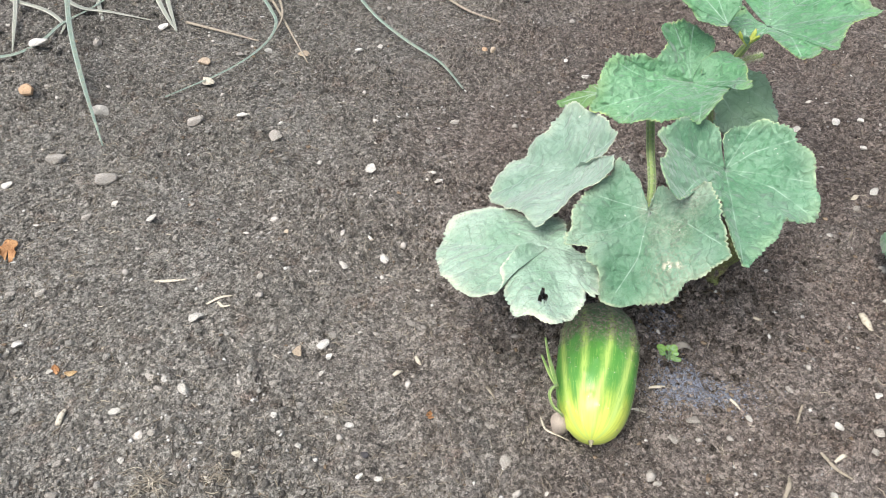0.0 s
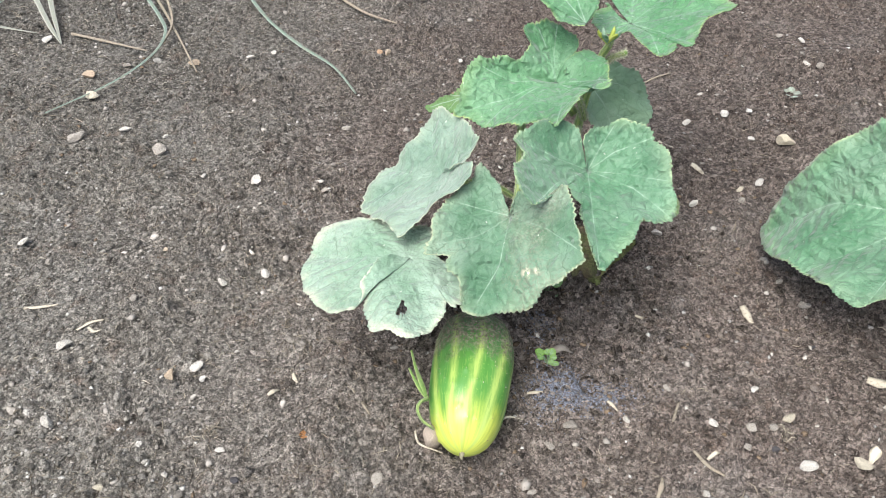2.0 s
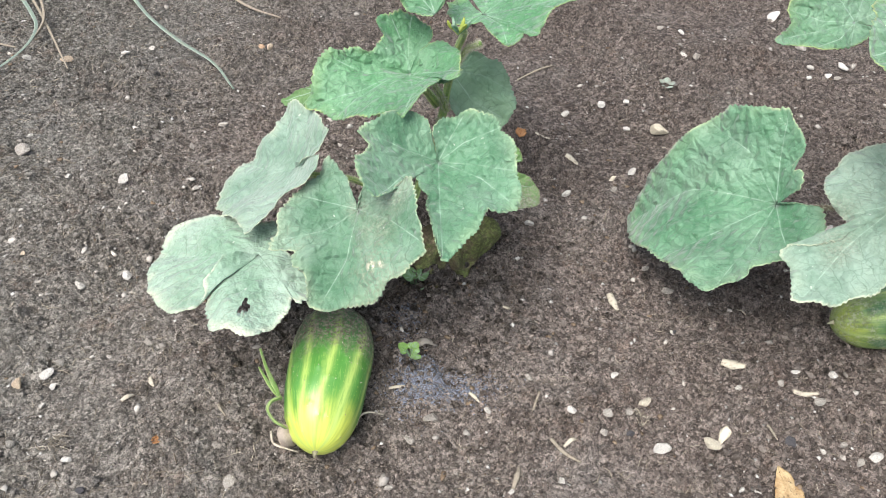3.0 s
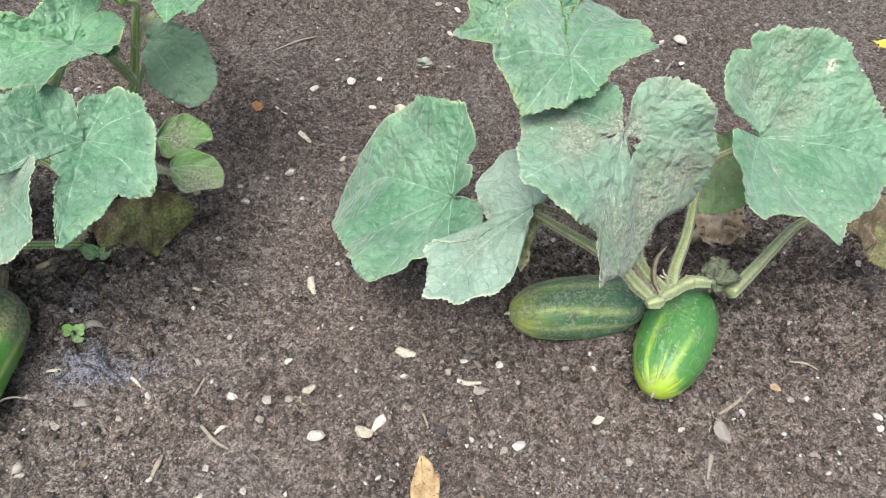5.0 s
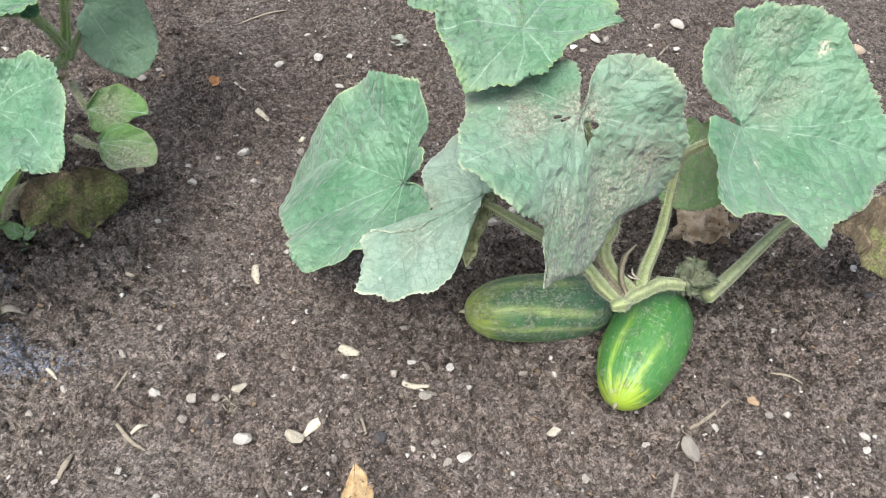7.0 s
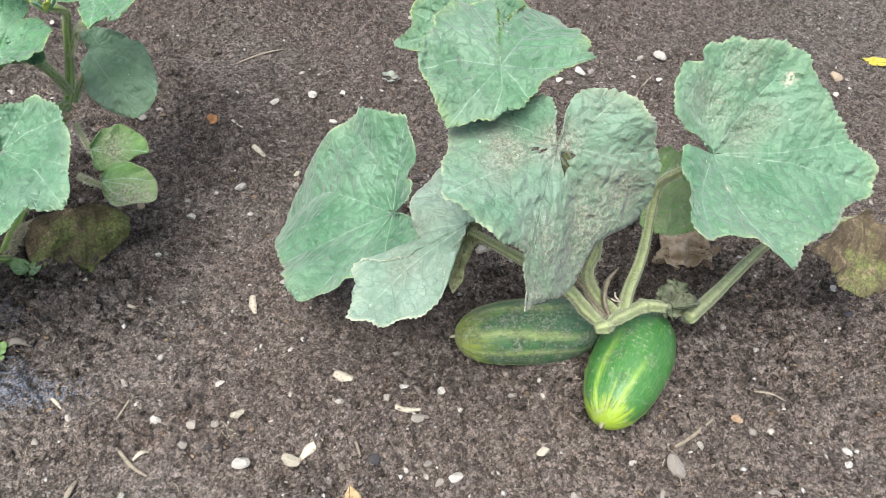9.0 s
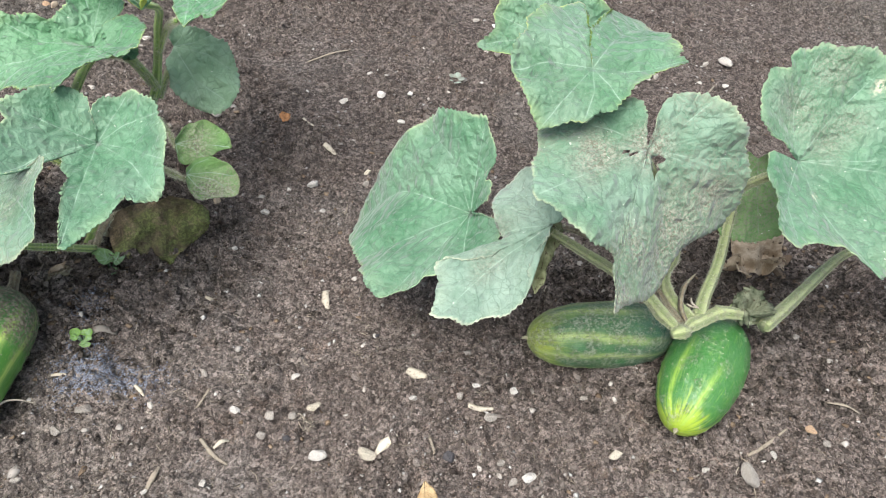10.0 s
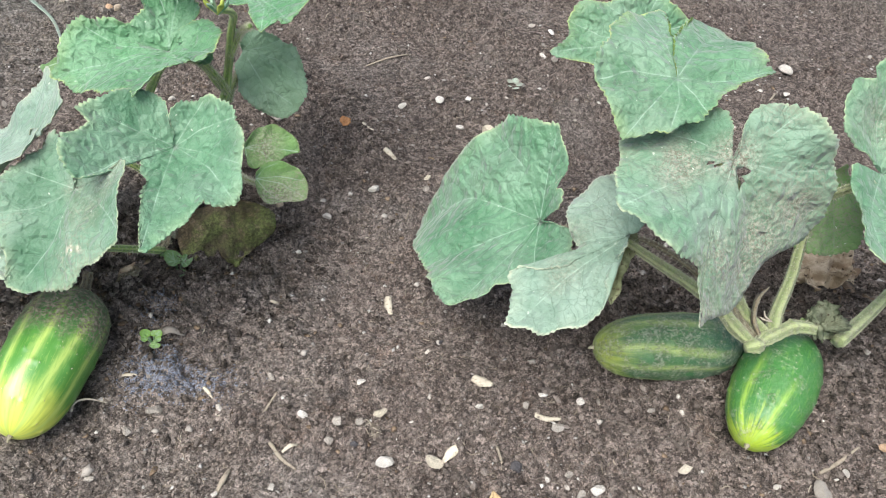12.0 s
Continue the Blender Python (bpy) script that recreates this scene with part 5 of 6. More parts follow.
# ---- cucumbers ----
def build_cucumber(ends, radius, material, label, seed, bow=0.004, blunt=2.6, taper=0.0, stripes=9, stripe_from=0.75, stalk=None):
    """A fruit from its blossom end to its stem end, with warts, spines, stripes and a flower scar."""
    rng = np.random.default_rng(seed)
    a, b = np.array(ends[0]), np.array(ends[1])
    base = np.array([(a[0] + b[0]) / 2, (a[1] + b[1]) / 2, ground_z((a[0] + b[0]) / 2, (a[1] + b[1]) / 2)])
    fruit = thing("cucumber", base, label, "cucumber", "cucumbers")
    axis = b - a
    long = np.linalg.norm(axis)
    axis /= long
    side = np.cross(axis, (0, 0, 1.0))
    side /= np.linalg.norm(side)
    up = np.cross(side, axis)
    rows, cols = 110, 110
    v = 0.5 - 0.5 * np.cos(np.linspace(0, math.pi, rows))
    v[0], v[-1] = 0.0004, 0.9996
    u = np.arange(cols) / cols * 2 * math.pi
    vv, uu = np.meshgrid(v, u, indexing="ij")
    prof = (1 - np.abs(2 * vv - 1) ** blunt) ** (1 / 2.1) * (1 - taper * (vv - 0.5))
    rad = radius * prof * (1 + 0.012 * np.cos(5 * uu + seed) + 0.010 * np.cos(3 * uu + 2 * seed))
    rad = rad * (1 + 0.02 * value_noise(vv * long + seed, uu * radius, 0.03, seed))
    wart = np.zeros_like(rad)
    spots = []
    for _ in range(110):
        wv, wu = rng.uniform(0.06, 0.94), rng.uniform(0, 2 * math.pi)
        d2 = ((vv - wv) * long) ** 2 + (np.angle(np.exp(1j * (uu - wu))) * radius) ** 2
        g = np.exp(-d2 / 0.0022 ** 2)
        wart = np.maximum(wart, np.exp(-d2 / 0.0010 ** 2))
        rad = rad + 0.0010 * g * np.minimum(1, prof * 1.5)
        spots.append((wv, wu))
    stripe = np.zeros_like(rad)
    for k in range(stripes):
        c = 2 * math.pi * (k + rng.uniform(-0.25, 0.25)) / stripes
        d = np.angle(np.exp(1j * (uu - c - 0.15 * np.sin(4 * vv + k)))) * radius
        stripe = np.maximum(stripe, np.exp(-(d / (0.0022 + 0.0022 * rng.random())) ** 2) * np.clip((stripe_from + 0.15 * rng.uniform(-1, 1) - vv) / 0.35, 0, 1))
    mid = a[None, None] + axis * (vv * long)[..., None] + up * (bow * (1 - (2 * vv - 1) ** 2))[..., None]
    pts = mid + side * (rad * np.cos(uu))[..., None] + up * (rad * np.sin(uu))[..., None]
    faces = [(i * cols + j, i * cols + (j + 1) % cols, (i + 1) * cols + (j + 1) % cols, (i + 1) * cols + j) for i in range(rows - 1) for j in range(cols)]
    faces += [tuple(range(cols))[::-1], tuple((rows - 1) * cols + j for j in range(cols))]
    verts = pts.reshape(-1, 3) - base
    part("body", from_arrays("body", verts, faces, material, True, [("along", vv.ravel()), ("girth", (np.abs(np.angle(np.exp(1j * (uu + 0.5 * math.pi)))) * radius + seed).ravel()), ("stripe", stripe.ravel()), ("wart", wart.ravel())]), fruit)
    sv, sf = [], []
    for wv, wu in spots:
        i, j = int(np.argmin(np.abs(v - wv))), int(wu / (2 * math.pi) * cols) % cols
        foot = pts[i, j] - base
        d = side * math.cos(u[j]) + up * math.sin(u[j])
        n = len(sv)
        sv += [foot + axis * 0.0004, foot - axis * 0.0003 + np.cross(d, axis) * 0.0004, foot - axis * 0.0003 - np.cross(d, axis) * 0.0004, foot + d * 0.0014 + 0.0004 * rng.normal(size=3)]
        sf += [(n, n + 1, n + 3), (n + 1, n + 2, n + 3), (n + 2, n, n + 3)]
    part("spines", from_arrays("spines", sv, sf, STRAW_PALE, False), fruit, "fine pale prickles")["kind"] = "stuff"
    tip = a - base
    part("blossom_scar", tube("blossom_scar", (tip + axis * 0.003, tip - axis * 0.002 + up * 0.0006, tip - axis * 0.005 - up * 0.001), (0.0026, 0.0018, 0.0006), SCAR, 9, 10, 4, 0.25, 1.0, (0, 0, 0), 0.1, seed), fruit, "dry brown remains of the flower")
    end = b - base
    part("fruit_stalk", tube("fruit_stalk", (end - axis * 0.004, end + axis * 0.008 + up * 0.003, end + axis * 0.018 + up * 0.010), (0.006, 0.0042, 0.0038), stalk or STEM_GREEN, 10, 12, 5, 0.14, 1.0, (0, 0, 0), 0.03, seed), fruit, "short ribbed stalk")
    return fruit


build_cucumber(CUKE_YELLOW, 0.0355, CUKE_RIPE, "ripe yellow-green striped cucumber with soil on its stem end", 3, 0.003, 3.1, -0.20, 9, 1.1, STEM_BROWN)
build_cucumber(CUKE_DARK, 0.0312, CUKE_DEEP, "dark green dusty cucumber lying on the soil", 4, 0.002, 2.7, -0.05, 8, 0.9)
build_cucumber(CUKE_GREEN, 0.0355, CUKE_FRESH, "glossy green cucumber with a yellow blossom end", 5, 0.002, 2.3, -0.12, 6, 0.55)


# ---- stones ----
def stone_mesh(name, material, seed, rough):
    rng = np.random.default_rng(seed)
    bm = bmesh.new()
    bmesh.ops.create_icosphere(bm, subdivisions=3, radius=0.5)
    sx, sy, sz = 1.0, rng.uniform(0.60, 0.9), rng.uniform(0.45, 0.70)
    off = Vector((seed * 3.7, seed * 1.3, 0))
    planes = [(Vector(rng.normal(size=3)).normalized(), rng.uniform(0.24, 0.38)) for _ in range(11 if rough else 0)]
    for q in bm.verts:
        c = q.co.copy()
        c *= 1 + 0.22 * noise.noise(c * 2.2 + off) + 0.10 * noise.noise(c * 6 + off)
        for nrm, d in planes:
            over = c.dot(nrm) - d
            if over > 0:
                c -= nrm * over * 0.97
        q.co = Vector((c.x * sx, c.y * sy, c.z * sz))
    for fc in bm.faces:
        fc.smooth = not rough
    me = bpy.data.meshes.new(name)
    bm.to_mesh(me)
    bm.free()
    me.materials.append(material)
    return me


def lay_stones(rows, material, label, rough, seed):
    rng = np.random.default_rng(seed)
    shapes = [stone_mesh("pebble", material, seed * 10 + k, rough) for k in range(5)]
    for x, y, size in rows:
        ob = new("pebble", shapes[rng.integers(0, 5)])
        s = size / 1000 * 1.08
        ob.matrix_basis = pose(x, y, ground_z(x, y) + 0.24 * s, rng.uniform(-25, 25), rng.uniform(-25, 25), rng.uniform(-60, 60)) @ Matrix.Diagonal((s, s, s, 1))
        tagged(ob, label, "pebble", "pebbles on the soil")


for rows in (WHITE_PEBBLES_1, WHITE_PEBBLES_2, WHITE_PEBBLES_3):
    lay_stones(rows, STONE_WHITE, "off-white pebble with soil stains lying on the bed", True, 3)
for rows in (GREY_PEBBLES_1, GREY_PEBBLES_2, GREY_PEBBLES_3):
    lay_stones(rows, STONE_GREY, "dull grey pebble half sunk in the soil", True, 4)
lay_stones(DARK_STONES, STONE_DARK, "blackish lump of charred wood in the soil", True, 8)
lay_stones(CREAM_PEBBLES_1, STONE_CREAM, "cream-coloured pebble lying on the soil", True, 5)
lay_stones(TAN_PEBBLES_1, STONE_TAN, "tan pebble lying on the soil", True, 6)
lay_stones(ORANGE_PEBBLES_1, STONE_ORANGE, "orange-brown pebble lying on the soil", True, 7)


def build_beside_stone():
    ob = new("pebble", stone_mesh("pebble", stone_material("brownish_stone", (0.64, 0.53, 0.42), (0.68, 0.57, 0.46), 0.15), 77, False))
    x, y, _ = STONE[0]
    ob.matrix_basis = pose(x, y, ground_z(x, y) + 0.015, 6, -8, 20) @ Matrix.Diagonal((0.0168, 0.021, 0.054, 1))
    tagged(ob, "smooth pinkish-tan oval stone leaning on the ripe cucumber", "stone")


build_beside_stone()


# ---- sticks, straw and roots ----
def lay_sticks(rows, material, label, seed):
    rng = np.random.default_rng(seed)
    for k, (x1, y1, x2, y2, wide) in enumerate(rows):
        base = ((x1 + x2) / 2, (y1 + y2) / 2, ground_z((x1 + x2) / 2, (y1 + y2) / 2))
        r = max(wide, 1.6) / 2000 + 0.0003
        bend = 0.08 * math.hypot(x2 - x1, y2 - y1) * rng.uniform(-1, 1)
        pts = ((x1, y1, ground_z(x1, y1) + r * 0.5), (base[0] + bend, base[1] + bend, base[2] + r * 0.9), (x2, y2, ground_z(x2, y2) + r * 0.6))
        ob = new("straw", tube("straw", pts, (r * 0.8, r, r * 0.5), material, 8, 12, 3, 0.2, 0.55, base, 0.08, k))
        ob.location = base
        tagged(ob, label, "straw", "straw and chips on the soil")


lay_sticks(WHITE_STICKS, STRAW_PALE, "bleached pale bit of straw on the soil", 2)
lay_sticks(TAN_STICKS, STRAW_BROWN, "brown bit of dry stalk on the soil", 3)
lay_sticks(GREY_STICKS, TWIG_GREY, "grey weathered twig on the soil", 4)


def lay_line(name, points, radii, material, label, category, flat=1.0, ribs=3, group="", steps=40, lift=0.0):
    base = points[-1]
    base = (base[0], base[1], ground_z(base[0], base[1]))
    pts = [(p[0], p[1], max(p[2] + lift, ground_z(p[0], p[1]) + 0.0015)) for p in points]
    ob = new(name, tube(name, pts, radii, material, 10, steps, ribs, 0.18, flat, base, 0.02, 2))
    ob.location = base
    return tagged(ob, label, category, group)


for pts in (ONION_1, ONION_3):
    lay_line("onion_leaf", pts, (0.0034, 0.0032, 0.0027, 0.0008), ONION_GREEN, "long narrow green onion leaf drooping onto the soil", "leaf", 0.4, 2, "onion leaves")
lay_line("onion_leaf", ONION_10, (0.0026, 0.0022, 0.0026, 0.0018, 0.0012), ONION_GREEN, "thin grey-green drying onion leaf on the soil", "leaf", 0.6, 2, "onion leaves")
lay_line("onion_leaf", ONION_9, (0.0026, 0.0022, 0.0017, 0.0010), ONION_GREEN, "thin curved green-grey onion leaf on the soil", "leaf", 0.5, 2, "onion leaves")
for pts in (ONION_2, ONION_4, ONION_5, ONION_6, ONION_7, ONION_8):
    lay_line("onion_leaf", pts, (0.0036, 0.0033, 0.0026, 0.0008), ONION_GREY, "dry greyish onion leaf lying on the soil", "leaf", 0.4, 2, "onion leaves")
for pts in (STRAW_1, STRAW_2, STRAW_3, STRAW_4):
    lay_line("dry_stalk", pts, (0.0022, 0.0020, 0.0010), STRAW_BROWN, "thin dry brown stalk on the soil", "straw")
lay_line("root", ROOT_1, (0.0010, 0.0009, 0.0005), STRAW_PALE, "thin pale root curling out of the soil", "root")
lay_line("root", ROOT_2, (0.0010, 0.0009, 0.0005), STRAW_PALE, "thin pale root beside the ripe cucumber", "root")


def build_sprout():
    """A thin sprout that rises from behind the stone and forks into two narrow blades."""
    base = (STONE[0][0], STONE[0][1], ground_z(STONE[0][0], STONE[0][1]))
    sprout = thing("sprout", base, "thin forked green sprout leaning beside the ripe cucumber", "sprout")
    foot = [*SPROUT_STALK, (0.277, 0.517, 0.020), (0.276, 0.520, base[2] - 0.002)]
    part("stalk", tube("stalk", foot, (0.0017, 0.0015, 0.0013, 0.0013, 0.0012, 0.0010), STEM_GREEN, 8, 40, 3, 0.12, 1.0, base, 0.04, 3), sprout)
    for line in (SPROUT_BLADE_1, SPROUT_BLADE_2):
        part("blade", tube("blade", line, (0.0008, 0.0013, 0.0019, 0.0014), STEM_GREEN, 8, 24, 2, 0.15, 0.55, base, 0.05, 4), sprout)


build_sprout()


# ---- small plants and litter ----
def leaflet(name, centre, turn, long, wide, material, base, cup=0.15, seed=1):
    spec = " ".join(f"{a}:{1000 * long * (0.5 + 0.5 * math.cos(math.radians(a))) ** 0.55 * (1 - (1 - wide) * abs(math.sin(math.radians(a)))) + 0.3:.1f}" for a in range(-165, 166, 15))
    return leaf_mesh(name, (centre, turn, (0, 0, 1000 * cup * 0.05, 0, 0, 0), spec), material, base, 60, 8, 0.0, 0.0004, 0.0006, (), seed, lift=0.0005, overlap=0.0)


def build_weed(name, places, size, material, label, stalk, seed):
    x, y = np.mean([p[0] for p in places]), np.mean([p[1] for p in places])
    base = (x, y, ground_z(x, y))
    weed = thing(name, base, label, "weed", "weeds")
    for k, (px, py, h) in enumerate(places):
        a = math.degrees(math.atan2(-(px - x), py - y))
        s = size * (0.85 + 0.3 * ((k * 37 % 10) / 10))
        foot = np.array([px - 0.4 * (px - x), py - 0.4 * (py - y), base[2] + h])
        part("leaflet", leaflet("leaflet", tuple(foot), (18, 0, a), s, 0.8, material, base, 0.12, seed + k), weed)
        if stalk:
            part("stalk", tube("stalk", ((x, y, base[2] - 0.003), ((x + foot[0]) / 2, (y + foot[1]) / 2, base[2] + h * 0.7), tuple(foot)), (0.0009, 0.0007), WEED_GREEN, 6, 8, 2, 0.1, 1.0, base, 0, k), weed)


cx, cy, _ = CLOVER[0]
build_weed("clover_seedling", [(cx + dx, cy + dy, 0.008) for dx, dy in ((-0.010, 0.001), (-0.009, 0.006), (0.001, 0.010), (0.006, 0.007), (0.008, -0.001), (0.004, -0.006), (0.003, -0.011), (0.008, -0.009))], 0.0046, CLOVER_GREEN, "tiny bright green clover seedling in the soil", True, 40)
build_weed("round_leaf_seedling", [(p[0], p[1], p[2] + 0.004) for p in SEEDLING], 0.012, WEED_GREEN, "small dark green seedling with round leaves", True, 50)
sx, sy, _ = STAR_WEED[0]
build_weed("grey_seedling", [(sx + 0.009 * math.cos(k * 1.26), sy + 0.011 * math.sin(k * 1.26), 0.004) for k in range(5)], 0.0065, GREY_WEED, "small grey-green star-shaped seedling", False, 60)


def build_litter(name, x, y, turn, long, wide, material, label, category, crumple, seed, lift=0.003, tilt=(0, 0), spec=""):
    """A dry leaf or flake: a small crumpled blade with thickness."""
    base = (x, y, ground_z(x, y))
    spec = spec or " ".join(f"{a}:{1000 * 0.5 * long * wide / math.sqrt((wide * math.cos(math.radians(a))) ** 2 + math.sin(math.radians(a)) ** 2 + 1e-6) * (1 + 0.12 * math.sin(a * 0.11 + seed)):.1f}" for a in range(-178, 179, 12))
    me = leaf_mesh(name, ((x, y, base[2] + lift), (*tilt, turn), (0, 0, 0, -3, 0, 1), spec), material, base, 90, 12, 0.0003, 0.0, 0.002, (), seed, material, crumple, lift=0.0, overlap=0.0)
    ob = new(name, me)
    ob.location = base
    mod = ob.modifiers.new("thickness", "SOLIDIFY")
    mod.thickness, mod.offset = 0.0012, -1.0
    tagged(ob, label, category)


x, y, _ = ORANGE_LEAF[0]
build_litter("dry_leaf", x, y, 20, 0.030, 0.6, ORANGE_DRY, "curled orange-brown dry leaf on the soil", "leaf", 0.006, 3, 0.006, (10, 25))
x, y, _ = DRY_CURL[0]
build_litter("dry_leaf", x, y, 70, 0.013, 0.7, ORANGE_DRY, "small curled orange dead leaf on the soil", "leaf", 0.010, 4, 0.006)
for k, (x, y, _) in enumerate(RED_BIT[:3]):
    build_litter("dry_flake", x, y, (-60, 50, -70)[k], 0.012, 0.45, ORANGE_DRY if k != 2 else BARK_TAN, "small reddish-brown dry flake on the soil", "flake", 0.003, 5 + k)
x, y, _ = YELLOW_LEAF[0]
build_litter("fallen_leaf", x, y, 70, 0.05, 0.45, YELLOW_DRY, "yellow fallen leaf on the soil", "leaf", 0.006, 8, 0.005)
build_litter("bark_chip", CHIP[0][0], CHIP[0][1], 2, 0.048, 0.52, BARK_TAN, "tan pointed splinter of bark on the soil", "bark", 0.002, 9, 0.011, (8, 0), "0:24 18:18 45:13 80:12 115:14 150:22 180:27 210:23 245:14 280:12 315:13 342:18 359:24")
lay_line("shell_piece", SHELL, (0.0012, 0.0042, 0.0012), STONE_CREAM, "cream crescent-shaped shell piece on the soil", "shell", 0.5, 2, steps=16)


def build_tuft(x, y, spread, count, seed):
    """Matted dry grass: many thin bent blades."""
    rng = np.random.default_rng(seed)
    base = (x, y, ground_z(x, y))
    tuft = thing("dry_grass_tuft", base, "matted tuft of dry straw-coloured grass", "grass")
    for k in range(count):
        a, r = rng.uniform(0, 2 * math.pi), spread * rng.uniform(0.3, 1.1)
        s = rng.uniform(-0.5, 0.5, 2) * spread
        e = s + r * np.array([math.cos(a), 0.7 * math.sin(a)])
        m = (s + e) / 2 + rng.normal(size=2) * 0.15 * spread
        pts = [(x + q[0], y + q[1], ground_z(x + q[0], y + q[1]) + h) for q, h in ((s, 0.0012), (m, 0.002 + 0.005 * rng.random()), (e, 0.0012))]
        part("blade", tube("blade", pts, (0.0003, 0.0004, 0.00015), STRAW_BROWN if k % 4 else STRAW_PALE, 5, 9, 2, 0.1, 0.5, base, 0.05, k), tuft)


build_tuft(TUFTS[0][0], TUFTS[0][1], 0.020, 60, 1)
build_tuft(TUFTS[1][0], TUFTS[1][1], 0.014, 34, 2)
build_tuft(TUFTS[2][0], TUFTS[2][1], 0.010, 26, 3)
build_tuft(TUFTS[3][0], TUFTS[3][1], 0.012, 28, 4)


def build_withered_leaf():
    """A dead leaf dried into a crumpled ball, with loose flakes round it."""
    (x, y, _), _ = WITHERED_LEAF
    base = (x, y, ground_z(x, y))
    clump = thing("withered_leaf", base, "crumpled papery brown dead leaf on the soil", "leaf")
    sheets = (((0.002, 0.006, 0.036), (-38, 6, 160), -22, 0.020, "-178:27 -150:33 -120:29 -90:24 -60:30 -35:36 -10:33 15:38 40:31 70:27 100:33 130:30 160:28 178:26"),
              ((0.020, -0.006, 0.022), (-20, 30, 40), -16, 0.016, "-170:13 -120:19 -70:15 -30:21 0:18 30:22 70:14 120:18 170:13"),
              ((-0.014, -0.010, 0.018), (-50, -20, -60), -14, 0.014, "-170:12 -120:15 -70:18 -30:14 0:20 30:15 70:17 120:13 170:12"))
    for k, ((dx, dy, dz), turn, dome, wrinkle, margin) in enumerate(sheets):
        me = leaf_mesh("fold", ((x + dx, y + dy, base[2] + dz), turn, (0, 0, dome, 0, 0, 0), margin), WITHERED, base, 220, 26, 0.0012, 0.0006, 0.006, (), 130 + k, WITHERED, wrinkle, lift=0.003, overlap=0.006)
        ob = part("fold", me, clump)
        mod = ob.modifiers.new("thickness", "SOLIDIFY")
        mod.thickness, mod.offset = 0.0008, -1.0
    for k, (dx, dy, turn, long) in enumerate(((0.036, -0.006, 40, 0.020), (0.046, 0.012, -50, 0.024), (0.030, 0.026, 15, 0.018), (0.055, -0.016, 70, 0.016), (0.020, -0.026, -20, 0.014))):
        build_litter("dry_flake", x + dx, y + dy, turn, long, 0.4, BARK_DARK, "brown curled flake of dead leaf on the soil", "flake", 0.004, 30 + k, 0.004, (12, 8))


build_withered_leaf()


# ---- loose crumbs, fibres and mould specks: too many to count ----
def icosahedron():
    bm = bmesh.new()
    bmesh.ops.create_icosphere(bm, subdivisions=1, radius=1.0)
    v = np.array([tuple(q.co) for q in bm.verts])
    f = np.array([[q.index for q in fc.verts] for fc in bm.faces])
    bm.free()
    return v, f


def octahedron():
    v = np.array([(1, 0, 0), (0, 1, 0), (-1, 0, 0), (0, -1, 0), (0, 0, 1), (0, 0, -1)], dtype=float)
    return v, np.array([(0, 1, 4), (1, 2, 4), (2, 3, 4), (3, 0, 4), (1, 0, 5), (2, 1, 5), (3, 2, 5), (0, 3, 5)])


def scatter(name, xy, sizes, material, label, category, sink=0.25, flat=0.7, seed=1, coarse=False):
    """Uneven crumbs as one mesh."""
    rng = np.random.default_rng(seed)
    v, f = octahedron() if coarse else icosahedron()
    n = len(xy)
    z = soil_height(xy[:, 0], xy[:, 1])
    wob = rng.uniform(0.42, 1.5, (n, len(v), 1))
    ang = rng.uniform(0, 2 * math.pi, n)
    shape = np.stack([rng.uniform(0.8, 1.4, n), rng.uniform(0.6, 1.1, n), np.full(n, flat) * rng.uniform(0.7, 1.3, n)], axis=1)
    q = v[None] * wob * shape[:, None]
    c, s = np.cos(ang)[:, None], np.sin(ang)[:, None]
    q = np.stack([q[..., 0] * c - q[..., 1] * s, q[..., 0] * s + q[..., 1] * c, q[..., 2]], axis=-1) * sizes[:, None, None]
    q[..., 0] += xy[:, :1]
    q[..., 1] += xy[:, 1:]
    q[..., 2] += (z + sizes * (0.5 - sink))[:, None]
    verts = q.reshape(-1, 3)
    faces = (f[None] + (np.arange(n) * len(v))[:, None, None]).reshape(-1, 3)
    me = bpy.data.meshes.new(name)
    me.vertices.add(len(verts))
    me.vertices.foreach_set("co", verts.astype(np.float32).ravel())
    me.loops.add(faces.size)
    me.loops.foreach_set("vertex_index", faces.astype(np.int32).ravel())
    me.polygons.add(len(faces))
    me.polygons.foreach_set("loop_start", np.arange(0, faces.size, 3, dtype=np.int32))
    me.update(calc_edges=True)
    me.materials.append(material)
    return tagged(new(name, me), label, category, kind="stuff")


def spots(n, seed, near=1.7, clump=0.0, dry=0.0):
    """n places in the seen part of the bed, denser towards the near side."""
    rng = np.random.default_rng(seed)
    y = 0.36 + 1.38 * rng.random(n * 3) ** near
    half = 0.42 + 0.52 * (y - 0.36)
    x = 0.42 + (2 * rng.random(n * 3) - 1) * (half + 0.42)
    keep = rng.random(n * 3) < 0.5 + clump * value_noise(x, y, 0.09, seed)
    keep &= rng.random(n * 3) < 1 - dry * np.clip((x + 0.25 * value_noise(x, y, 0.2, 19) - 0.15) / 0.4, 0, 1)
    return np.stack([x, y], axis=1)[keep][:n]


def crumb_sizes(n, low, high, seed, power=2.5):
    return (low + (high - low) * np.random.default_rng(seed).random(n) ** power) / 1000


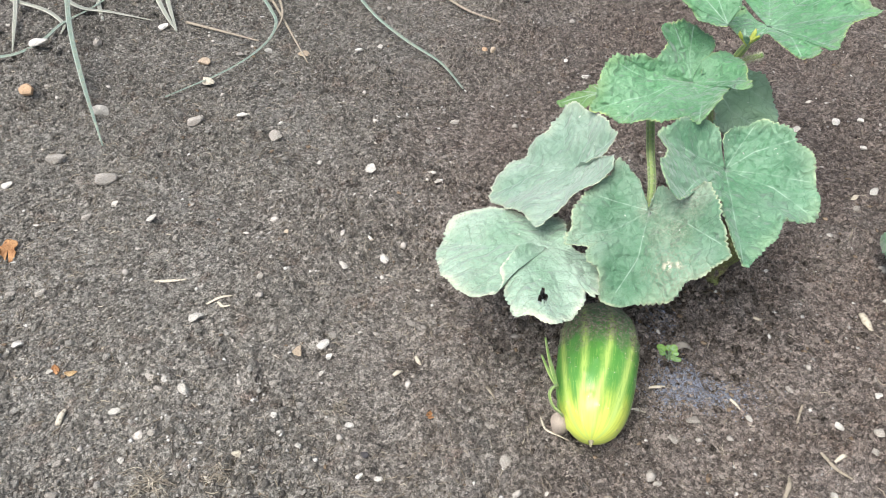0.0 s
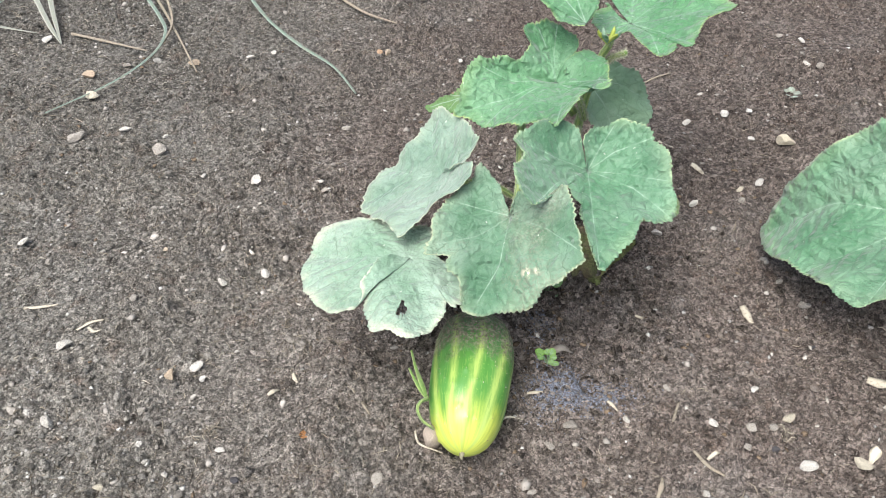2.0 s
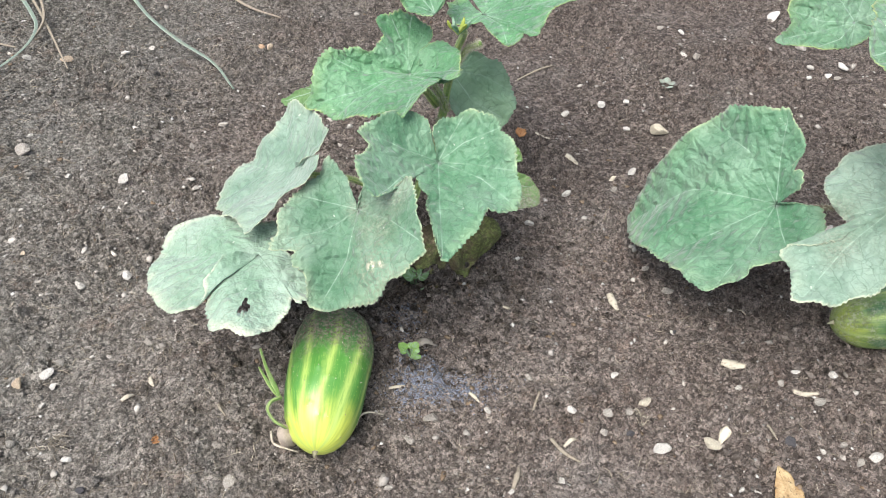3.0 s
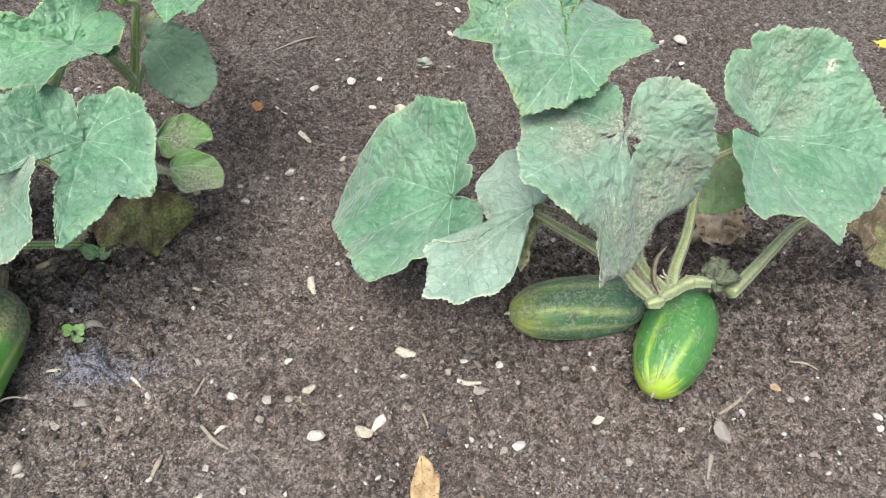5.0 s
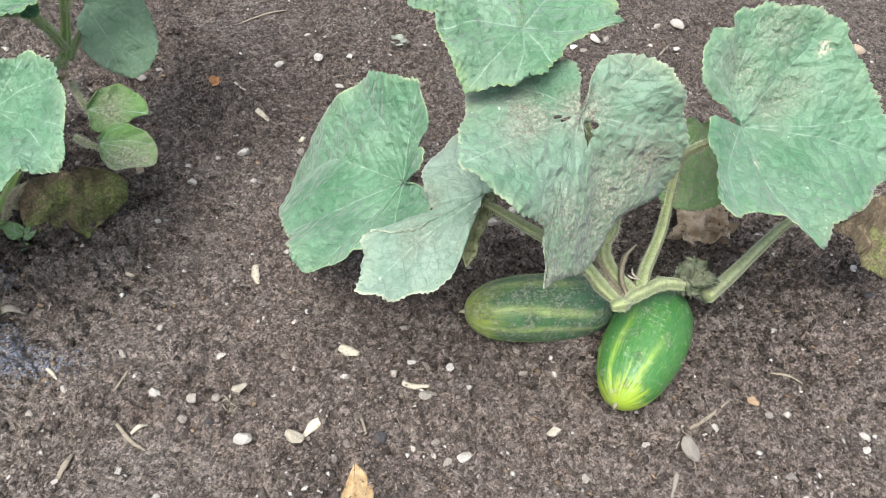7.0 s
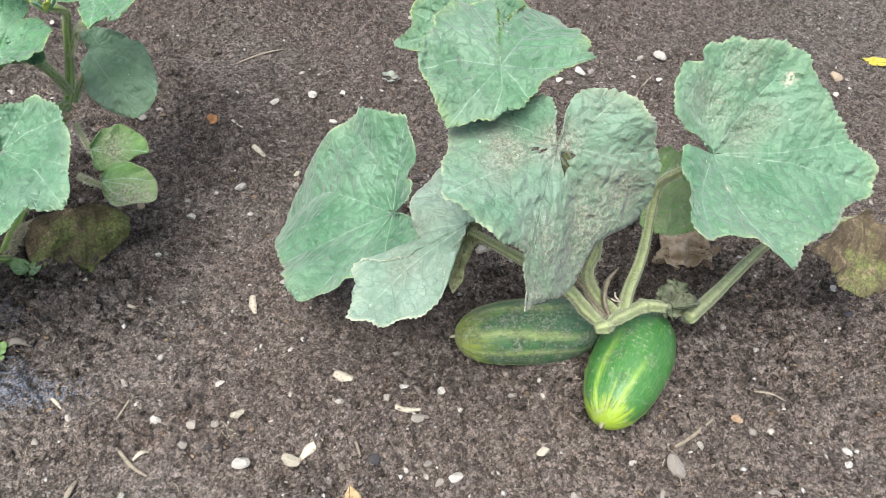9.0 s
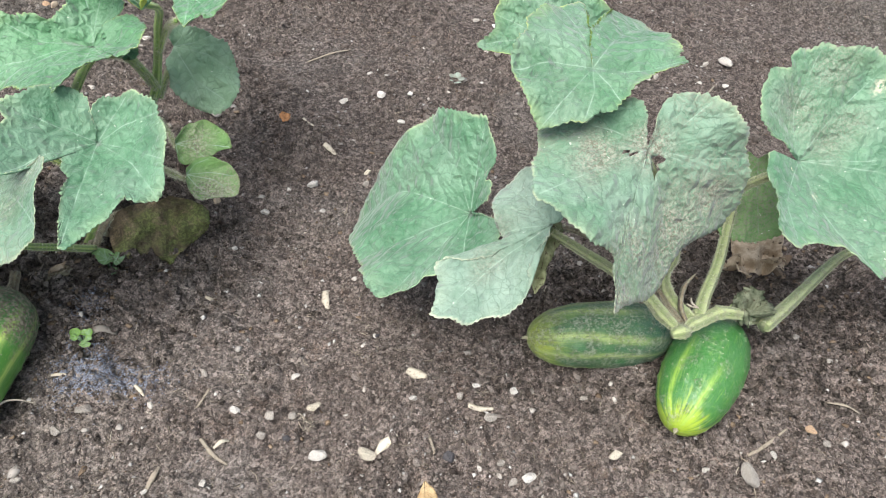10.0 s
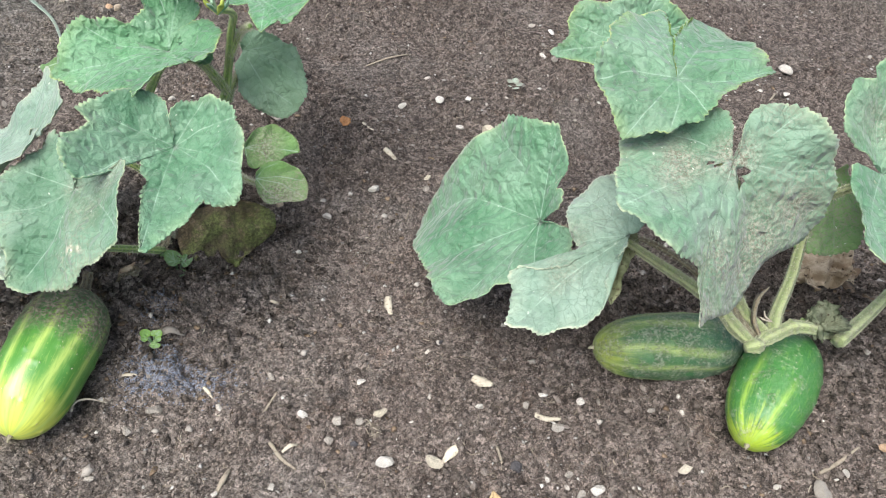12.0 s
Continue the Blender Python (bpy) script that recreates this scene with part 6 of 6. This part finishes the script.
xy = spots(60000, 201, 1.5, 0.5)
scatter("soil_grains", xy, crumb_sizes(len(xy), 0.8, 2.4, 202, 2.0), CRUMBS, "fine loose grains of dark soil", "soil", 0.0, 0.8, 203, True)
xy = spots(9500, 211, 1.3, 0.8)
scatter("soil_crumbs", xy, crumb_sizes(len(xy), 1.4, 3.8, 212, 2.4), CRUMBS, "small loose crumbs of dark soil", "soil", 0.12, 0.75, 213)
xy = spots(4500, 221, 1.35, 0.8)
scatter("soil_clumps", xy, crumb_sizes(len(xy), 2.2, 6.2, 222, 2.2), SOIL, "low crusted clumps of the bed's soil", "soil", 0.42, 0.38, 223)
ring = np.random.default_rng(204)
xy = np.concatenate([np.stack([px + wide * ring.normal(size=k), py + wide * 0.8 * ring.normal(size=k)], axis=1) for px, py, wide, k in ((1.10, 0.66, 0.11, 1300), (0.93, 0.66, 0.09, 1200), (0.37, 0.70, 0.08, 1200), (1.03, 0.72, 0.09, 1400))])
scatter("soil_clods", xy, crumb_sizes(len(xy), 1.0, 5.4, 205, 2.6), CLODS, "loose dark clods of soil heaped round the stems", "soil", 0.15, 0.8, 206, True)
xy = spots(9000, 207, 1.4, 0.6, 0.5)
scatter("grit", xy, crumb_sizes(len(xy), 0.6, 2.9, 208, 2.6), fibre_material("pale_grit", (0.22, 0.205, 0.185), (0.58, 0.56, 0.51)), "tiny pale stones and grit in the soil", "grit", 0.30, 0.55, 209, True)

xy = spots(900, 231, 0.9, 0.5)
scatter("small_stones", xy, crumb_sizes(len(xy), 1.6, 5.0, 232, 2.2), fibre_material("dull_stone", (0.20, 0.18, 0.155), (0.52, 0.48, 0.42)), "small dull stones scattered in the soil", "stones", 0.35, 0.6, 233)


def build_fibres(name, n, material, label, low, high, thick, seed):
    rng = np.random.default_rng(seed)
    xy = spots(n, seed, 1.5, 0.5, 0.75)
    verts, faces = [], []
    for x, y in xy:
        a, long = rng.uniform(0, 2 * math.pi), rng.uniform(low, high) / 1000
        r = thick / 1000 * rng.uniform(0.6, 1.4)
        d = np.array([math.cos(a), math.sin(a)]) * long / 2
        turn = rng.uniform(-0.5, 0.5) * long * np.array([-math.sin(a), math.cos(a)])
        mid = np.array([x, y]) + 0.4 * turn
        ends = [np.array([x, y]) - d, mid, np.array([x, y]) + d]
        zs = soil_height(np.array([e[0] for e in ends]), np.array([e[1] for e in ends])) + r
        zs[1] += rng.uniform(0, 0.15) * long
        side = np.array([-math.sin(a), math.cos(a)])
        k = len(verts)
        for e, z, w in zip(ends, zs, (0.7, 1.0, 0.4)):
            verts += [(e[0] + side[0] * r * w, e[1] + side[1] * r * w, z - r * 0.5), (e[0] - side[0] * r * w, e[1] - side[1] * r * w, z - r * 0.5), (e[0], e[1], z + r * w)]
        for s in (0, 3):
            for j in range(3):
                faces.append((k + s + j, k + s + (j + 1) % 3, k + s + 3 + (j + 1) % 3, k + s + 3 + j))
    tagged(new(name, from_arrays(name, verts, faces, material, False)), label, "plant debris", kind="stuff")


build_fibres("root_fibres", 11000, STRAW_BROWN, "fine brown root fibres and straw bits in the soil", 2.0, 14, 0.45, 301)
build_fibres("pale_straw_bits", 1100, STRAW_PALE, "short bleached straw bits strewn on the soil", 2.0, 8, 0.45, 302)

ring = np.random.default_rng(240)
xy = np.concatenate([spots(1100, 241, 1.4, 0.7)] + [np.stack([px + wide * ring.normal(size=k), py + wide * 0.7 * ring.normal(size=k)], axis=1) for px, py, wide, k in ((0.33, 0.66, 0.07, 260), (1.08, 0.70, 0.08, 260))])
scatter("leaf_litter", xy, crumb_sizes(len(xy), 0.9, 3.4, 242, 2.0), BARK_DARK, "brown crumbled flakes of dead leaves on the soil", "plant debris", 0.2, 0.28, 243)

ring = np.random.default_rng(400)
xy = np.concatenate([np.stack([px + sx * ring.normal(size=k), py + sy * ring.normal(size=k)], axis=1) for (px, py, _), sx, sy, k in zip(MOULD, (0.014, 0.024, 0.009, 0.011), (0.014, 0.009, 0.012, 0.010), (1700, 2900, 800, 900))])
scatter("mould", xy, crumb_sizes(len(xy), 0.4, 1.1, 401, 1.5), MOULD_SPECK, "bluish-white powdery mould on the soil", "mould", 0.2, 0.14, 402, True)
